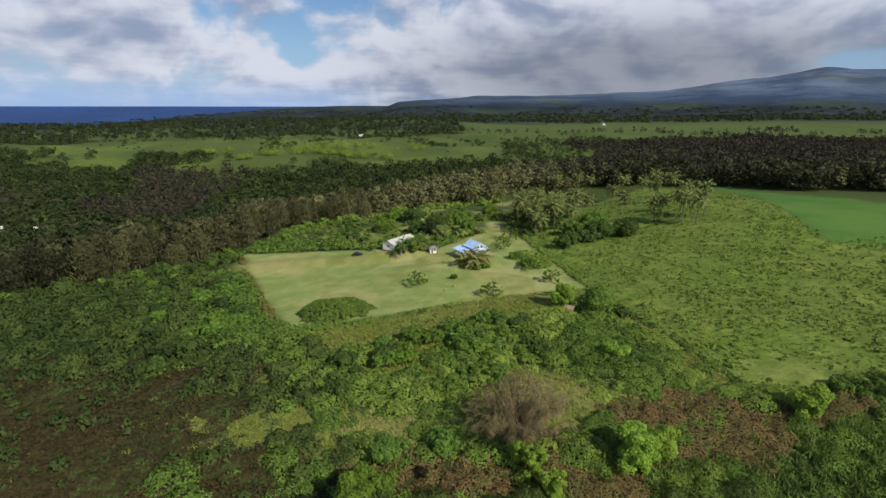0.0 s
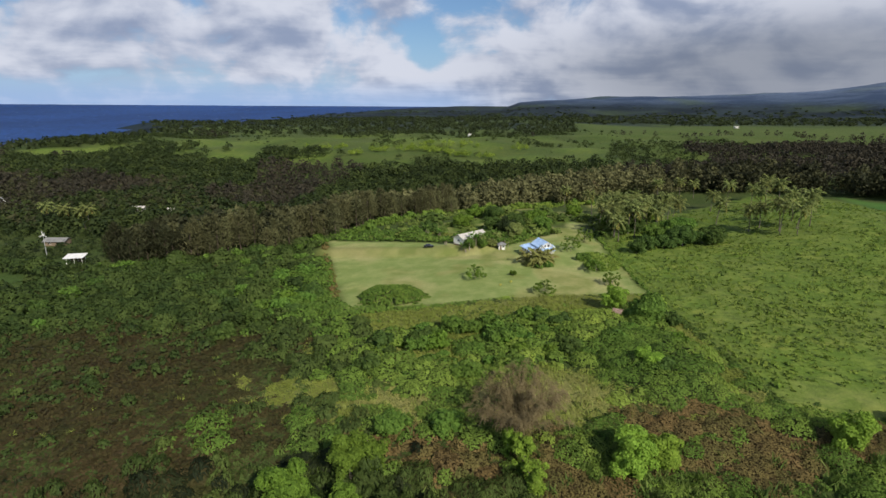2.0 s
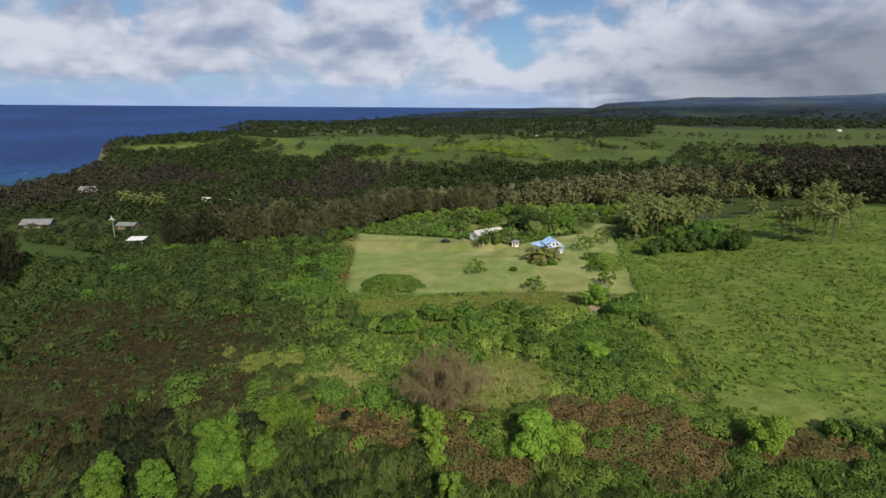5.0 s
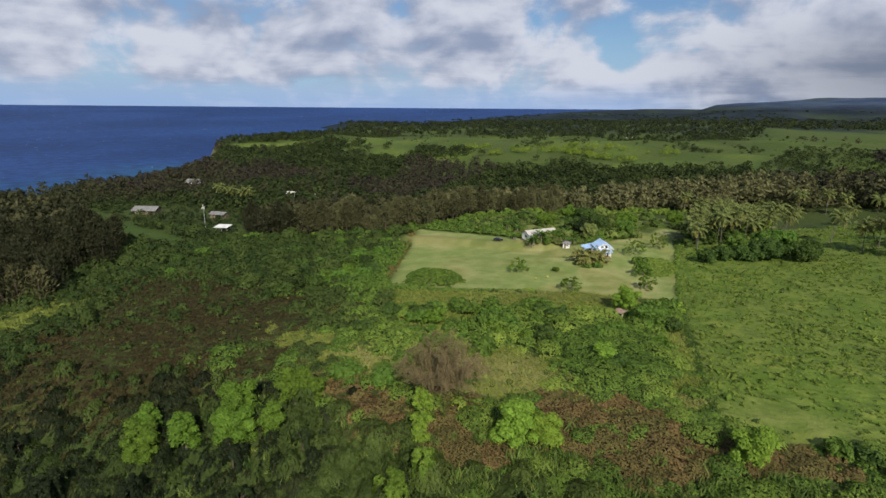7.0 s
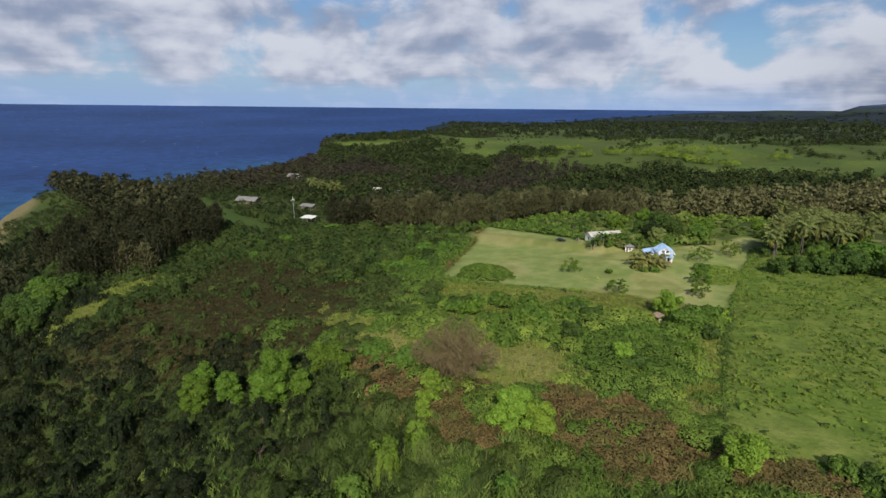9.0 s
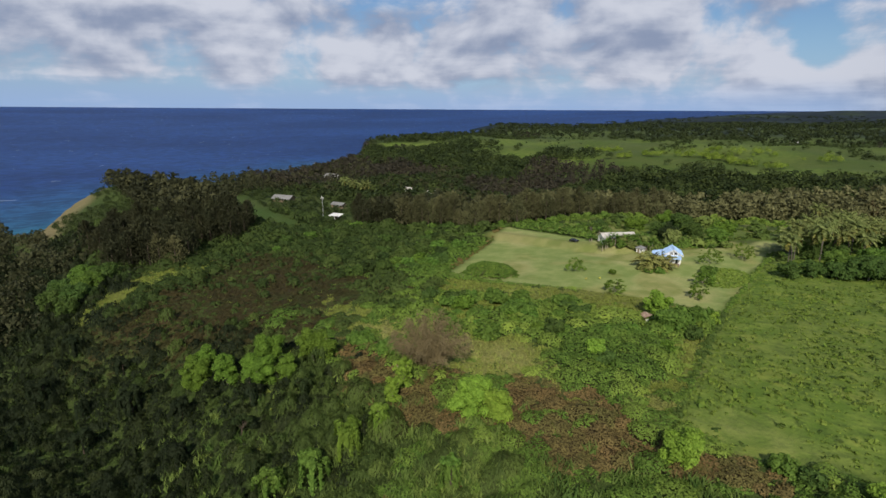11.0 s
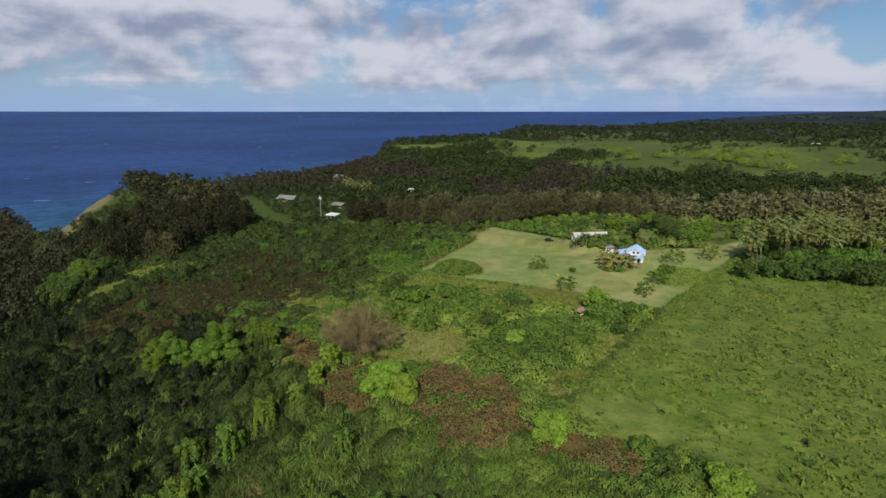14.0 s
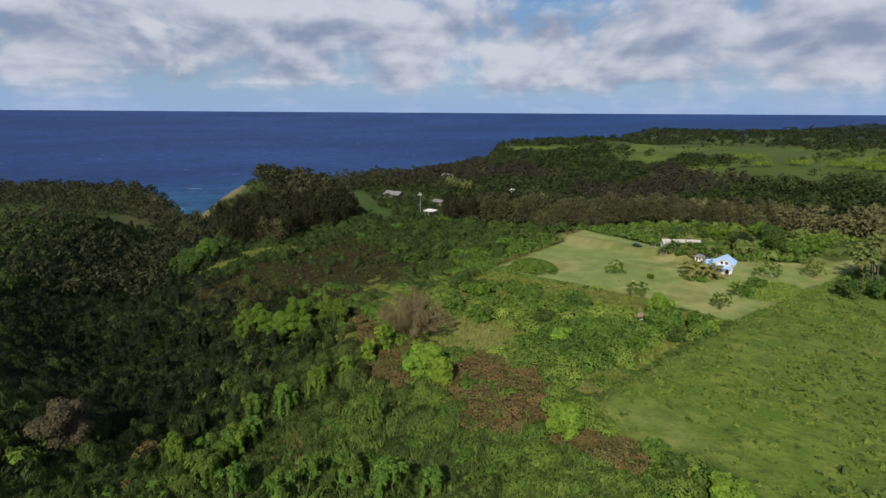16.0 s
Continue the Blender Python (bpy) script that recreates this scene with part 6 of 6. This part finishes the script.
def window(parent, x, y, z, w, h, face):
    """A framed window on a wall; face: the direction in which it looks, 'x', '-x', 'y' or '-y'."""
    m = pose(x, y, z, 0, 0, {"-y": 0, "x": 90, "y": 180, "-x": -90}[face])
    f = part("window", boxes((-w / 2 - 0.08, w / 2 + 0.08, -0.05, 0.03, -h / 2 - 0.08, -h / 2), (-w / 2 - 0.08, w / 2 + 0.08, -0.05, 0.03, h / 2, h / 2 + 0.08),
                             (-w / 2 - 0.08, -w / 2, -0.05, 0.03, -h / 2, h / 2), (w / 2, w / 2 + 0.08, -0.05, 0.03, -h / 2, h / 2), (-0.025, 0.025, -0.04, 0.02, -h / 2, h / 2)), TRIM, parent, "", m)
    part("pane", boxes((-w / 2, w / 2, -0.02, 0.01, -h / 2, h / 2)), GLASS, f, "dark glass pane")
    return f


def blue_house():
    # local: x runs along the main ridge, +x is the gable end with the porch, -y the lower wing
    h = thing("house", "white wooden house with blue metal roofs and a gable porch", "house", 13.4, 218.3, turn=-60, scale=0.97)
    h.location.z += 0.1
    part("foundation", boxes((-3.6, 3.6, -3.0, 3.0, -0.8, 0.55), (-6.2, 2.0, -6.6, -3.0, -0.8, 0.45)), OLD_WOOD, h)
    part("wall", boxes((-3.6, 3.6, -3.0, -2.85, 0.55, 4.3)), WHITE, h)
    part("wall", boxes((-3.6, 3.6, 2.85, 3.0, 0.55, 4.3)), WHITE, h)
    part("gable_wall", gable_wall(3.45, -2.85, 2.85, 0.55, 4.3, 6.05), WHITE, h)
    part("gable_wall", gable_wall(-3.6, -2.85, 2.85, 0.55, 4.3, 6.05), WHITE, h)
    part("roof", slab((-4.2, -3.7, 3.98), (4.5, -3.7, 3.98), (4.5, 0, 6.32), (-4.2, 0, 6.32), 0.1, 15), BLUE_ROOF, h)
    part("roof", slab((4.5, 3.7, 3.98), (-4.2, 3.7, 3.98), (-4.2, 0, 6.32), (4.5, 0, 6.32), 0.1, 15), BLUE_ROOF, h)
    part("ridge_cap", boxes((-4.22, 4.52, -0.16, 0.16, 6.36, 6.46)), BLUE_ROOF, h)
    for s in (-1, 1):
        part("rake_board", slab((4.5, s * 3.7, 3.80), (4.56, s * 3.7, 3.80), (4.56, 0, 6.18), (4.5, 0, 6.18), 0.22), TRIM, h)
    window(h, 3.6, -0.75, 4.5, 0.9, 0.95, "x"), window(h, 3.6, 0.75, 4.5, 0.9, 0.95, "x")
    # porch under the gable
    part("porch_deck", boxes((3.6, 6.0, -3.0, 2.4, 0.35, 0.55)), OLD_WOOD, h)
    part("porch_roof", slab((6.5, -3.5, 2.85), (6.5, 2.9, 2.85), (3.62, 2.9, 3.65), (3.62, -3.5, 3.65), 0.08, 11), BLUE_ROOF, h)
    for y in (-2.9, -1.2, 0.5, 2.3):
        part("post", boxes((5.76, 5.92, y - 0.08, y + 0.08, 0.55, 3.0)), TRIM, h)
    for y0, y1 in ((-2.8, -1.3), (-1.1, 0.4)):
        r = part("railing", boxes((5.8, 5.87, y0, y1, 1.40, 1.48), (5.8, 5.87, y0, y1, 0.68, 0.74)), TRIM, h)
        for i in range(8):
            q = y0 + (y1 - y0) * (i + 0.5) / 8
            part("baluster", boxes((5.81, 5.86, q - 0.05, q + 0.05, 0.74, 1.40)), TRIM, r)
    for i in range(3):
        part("step", boxes((6.0 + 0.3 * i, 6.3 + 0.3 * i, 0.6, 2.2, -0.3, 0.37 - 0.18 * i)), OLD_WOOD, h)
    # solid dark panel drawn in place of the shade inside the doorway
    part("door", boxes((3.58, 3.66, 0.9, 1.8, 0.55, 2.6)), GLASS, h, "dark panel standing for the shaded doorway")
    window(h, 3.6, -1.5, 1.9, 1.5, 1.1, "x")
    # strip of dark windows between the upper and the lower roof
    for x in (-2.7, -1.2, 0.3):
        window(h, x, -3.0, 3.92, 1.1, 0.34, "-y")
    window(h, 2.8, -3.0, 2.0, 0.9, 1.2, "-y"), window(h, -3.6, 0.0, 4.4, 1.2, 0.8, "-x"), window(h, 0.0, 3.0, 2.0, 1.4, 1.1, "y")
    # lower wing with a shed roof
    part("wall", boxes((-6.2, 2.0, -6.6, -6.45, 0.45, 2.75)), WHITE, h)
    for x in (-6.2, 1.85):
        bm = bmesh.new()
        prof = [(-6.45, 0.45), (-3.0, 0.45), (-3.0, 3.46), (-6.45, 2.75)]
        f, g = [bm.verts.new((x, q, z)) for q, z in prof], [bm.verts.new((x + 0.15, q, z)) for q, z in prof]
        bm.faces.new(f[::-1]), bm.faces.new(g)
        for k in range(4):
            bm.faces.new((f[k], f[(k + 1) % 4], g[(k + 1) % 4], g[k]))
        part("wall", bm, WHITE, h)
    part("wall", boxes((-6.2, -3.6, -3.15, -3.0, 0.45, 3.46)), WHITE, h)
    part("wing_roof", slab((-6.8, -7.5, 2.62), (2.5, -7.5, 2.62), (2.5, -3.02, 3.58), (-6.8, -3.02, 3.58), 0.09, 15), BLUE_ROOF, h)
    for x in (-5.0, -2.6, -0.2):
        window(h, x, -6.6, 1.7, 1.3, 1.0, "-y")
    window(h, -6.2, -4.8, 1.7, 1.3, 1.0, "-x")


def long_house(name, label, x, y, turn, ln, dp, wall_h, peak, roof, wins=4, over=0.6, WALLS=WHITE):
    """A plain gabled house, its ridge along local x."""
    h = thing(name, label, "house", x, y, turn=turn)
    a, b = ln / 2, dp / 2
    part("foundation", boxes((-a, a, -b, b, -1.2, 0.25)), OLD_WOOD, h)
    part("wall", boxes((-a, a, -b, -b + 0.15, 0.25, wall_h)), WALLS, h)
    part("wall", boxes((-a, a, b - 0.15, b, 0.25, wall_h)), WALLS, h)
    part("gable_wall", gable_wall(-a, -b + 0.15, b - 0.15, 0.25, wall_h, peak - 0.25), WALLS, h)
    part("gable_wall", gable_wall(a - 0.15, -b + 0.15, b - 0.15, 0.25, wall_h, peak - 0.25), WALLS, h)
    k = (peak - wall_h) / b * over
    part("roof", slab((-a - over, -b - over, wall_h - k), (a + over, -b - over, wall_h - k), (a + over, 0, peak), (-a - over, 0, peak), 0.1, int(ln)), roof, h)
    part("roof", slab((a + over, b + over, wall_h - k), (-a - over, b + over, wall_h - k), (-a - over, 0, peak), (a + over, 0, peak), 0.1, int(ln)), roof, h)
    for i in range(wins):
        window(h, -a + ln * (i + 0.5) / wins, -b, 0.25 + wall_h * 0.55, min(1.3, ln / wins * 0.5), 1.1, "-y")
    window(h, -a, 0, 0.25 + wall_h * 0.55, 1.2, 1.0, "-x")
    return h


def garden_shed():
    h = thing("garden_shed", "small white shed with a grey pyramid roof", "shed", -4.5, 227.5, turn=12)
    a = 1.35
    for b in ((-a, a, -a, -a + 0.1, 0, 2.3), (-a, a, a - 0.1, a, 0, 2.3), (-a, -a + 0.1, -a + 0.1, a - 0.1, 0, 2.3), (a - 0.1, a, -a + 0.1, a - 0.1, 0, 2.3)):
        part("wall", boxes(b), WHITE, h)
    bm = bmesh.new()
    e = 1.85
    lo = [bm.verts.new(c) for c in ((-e, -e, 2.2), (e, -e, 2.2), (e, e, 2.2), (-e, e, 2.2))]
    hi = [bm.verts.new((c.co.x, c.co.y, 2.32)) for c in lo]
    top = bm.verts.new((0, 0, 3.25))
    bm.faces.new(lo[::-1])
    for k in range(4):
        bm.faces.new((lo[k], lo[(k + 1) % 4], hi[(k + 1) % 4], hi[k])), bm.faces.new((hi[k], hi[(k + 1) % 4], top))
    part("roof", bm, GREY_ROOF, h)
    part("door", boxes((-0.9, -0.1, -a - 0.04, -a - 0.002, 0.05, 2.0)), OLD_WOOD, h)
    window(h, 0.6, -a, 1.45, 0.8, 0.8, "-y"), window(h, a, 0.0, 1.45, 0.9, 0.8, "x")


def open_hut():
    h = thing("hut", "weathered hut with a rusted sheet roof among bushes", "hut", 37.4, 150.6, turn=-20, scale=0.8)
    for x in (-1.3, 1.3):
        for y in (-1.0, 1.0):
            part("post", boxes((x - 0.08, x + 0.08, y - 0.08, y + 0.08, -0.3, 3.2 if y > 0 else 2.8)), OLD_WOOD, h)
    part("wall", boxes((-1.3, 1.3, 0.92, 1.0, 0.0, 2.9)), OLD_WOOD, h)
    part("wall", boxes((1.22, 1.3, -0.92, 0.92, 0.0, 2.0)), WHITE, h, "pale faded board wall")
    part("roof", slab((-1.8, -1.6, 2.7), (1.8, -1.6, 2.7), (1.8, 1.5, 3.35), (-1.8, 1.5, 3.35), 0.06, 9), RUST_ROOF, h)


def car():
    c = thing("car", "dark saloon car parked on the grass bank", "car", -37.0, 226.0, turn=8)
    bm = boxes((-2.2, 2.2, -0.88, 0.88, 0.32, 0.92))
    bmesh.ops.bevel(bm, geom=bm.edges[:], offset=0.14, segments=2, affect="EDGES")
    part("body", bm, CAR_PAINT, c)
    bm = bmesh.new()
    lo = [bm.verts.new(q) for q in ((-1.75, -0.78, 0.9), (1.15, -0.78, 0.9), (1.15, 0.78, 0.9), (-1.75, 0.78, 0.9))]
    hi = [bm.verts.new(q) for q in ((-1.15, -0.62, 1.42), (0.4, -0.62, 1.42), (0.4, 0.62, 1.42), (-1.15, 0.62, 1.42))]
    bm.faces.new(hi)
    for k in range(4):
        bm.faces.new((lo[k], lo[(k + 1) % 4], hi[(k + 1) % 4], hi[k]))
    part("cabin", bm, GLASS, c, "dark glass cabin")
    part("roof", boxes((-1.1, 0.36, -0.58, 0.58, 1.42, 1.47)), CAR_PAINT, c)
    for x in (-1.35, 1.4):
        for y in (-0.8, 0.8):
            w = part("wheel", tube([(x, y - 0.1, 0.32), (x, y + 0.1, 0.32)], [0.32, 0.32], 14), RUBBER, c)
            part("rim", tube([(x, y - 0.11, 0.32), (x, y + 0.11, 0.32)], [0.18, 0.18], 10), STEEL, w)


def wind_turbine():
    t = thing("wind_turbine", "small white wind turbine on a slim steel pole", "wind turbine", -213.0, 195.0, turn=30)
    part("pole", tube([(0, 0, -0.5), (0, 0, 6), (0, 0, 12.6)], [0.16, 0.13, 0.10], 8), STEEL, t)
    part("nacelle", tube([(0, -0.7, 12.7), (0, -0.4, 12.7), (0, 0.5, 12.7), (0, 1.2, 12.7)], [0.08, 0.22, 0.18, 0.05], 8), TRIM, t)
    for k in range(3):
        a = radians(90 + 120 * k)
        d, s = np.array([math.cos(a), 0, math.sin(a)]), np.array([-math.sin(a), 0, math.cos(a)])
        root = np.array([0, -0.65, 12.7])
        v = np.array([root + s * 0.12, root + d * 0.6 + s * 0.2, root + d * 1.9 + s * 0.05, root + d * 1.9 - s * 0.05, root + d * 0.6 - s * 0.12, root - s * 0.12])
        bm = bmesh.new()
        f, b = [bm.verts.new(q) for q in v], [bm.verts.new(q + np.array([0, 0.06, 0])) for q in v]
        bm.faces.new(f), bm.faces.new(b[::-1])
        for i in range(6):
            bm.faces.new((f[i], b[i], b[(i + 1) % 6], f[(i + 1) % 6]))
        part("blade", bm, TRIM, t)
    part("tail_fin", boxes((-0.02, 0.02, 1.0, 1.8, 12.4, 13.1)), TRIM, t)


def canopy():
    h = thing("open_shelter", "white flat-roofed open shelter at the scrub's edge", "shelter", -198.0, 196.0, turn=25)
    for x in (-3.2, 0, 3.2):
        for y in (-2.0, 2.0):
            part("post", boxes((x - 0.1, x + 0.1, y - 0.1, y + 0.1, -0.6, 3.3 + 0.12 * y)), TRIM, h)
    part("roof", slab((-4.2, -3.2, 3.0), (4.2, -3.2, 3.0), (4.2, 3.2, 3.7), (-4.2, 3.2, 3.7), 0.12, 9), WHITE_ROOF, h)
    part("back_wall", boxes((-3.2, 3.2, 2.1, 2.2, -0.6, 3.2)), OLD_WOOD, h)


blue_house()
garden_shed()
open_hut()
car()
wind_turbine()
canopy()
long_house("cottage", "long white cottage with a pale weathered roof behind palms", -19.5, 233.5, 56, 15.0, 6.4, 3.0, 4.6, PALE_ROOF)
long_house("far_house", "long low house with a grey roof near the sea cliff", -287.0, 204.0, 28, 14.5, 8.0, 2.9, 4.9, GREY_ROOF, 4, 1.2, OLD_WOOD)
long_house("far_house", "white-walled house with a grey roof among dark trees", -378.0, 302.0, 20, 12.0, 8.0, 3.4, 5.6, GREY_ROOF)
long_house("far_house", "low grey-roofed outbuilding behind the wind turbine", -236.0, 222.0, 15, 10.0, 6.0, 2.6, 3.8, GREY_ROOF, 2, 0.8, OLD_WOOD)

for hx, hy, turn in ((-131.0, 893.0, 20), (-237.0, 312.0, 40), (-264.5, 311.6, 25), (-669.0, 1590.0, 10), (420.0, 1450.0, 30)):
    long_house("far_house", "small white farmhouse far off among trees", hx, hy, turn, *((7.0, 5.0, 2.4, 3.8) if abs(hy - 312) < 2 else (10.0, 7.0, 3.0, 4.8)), PALE_ROOF)
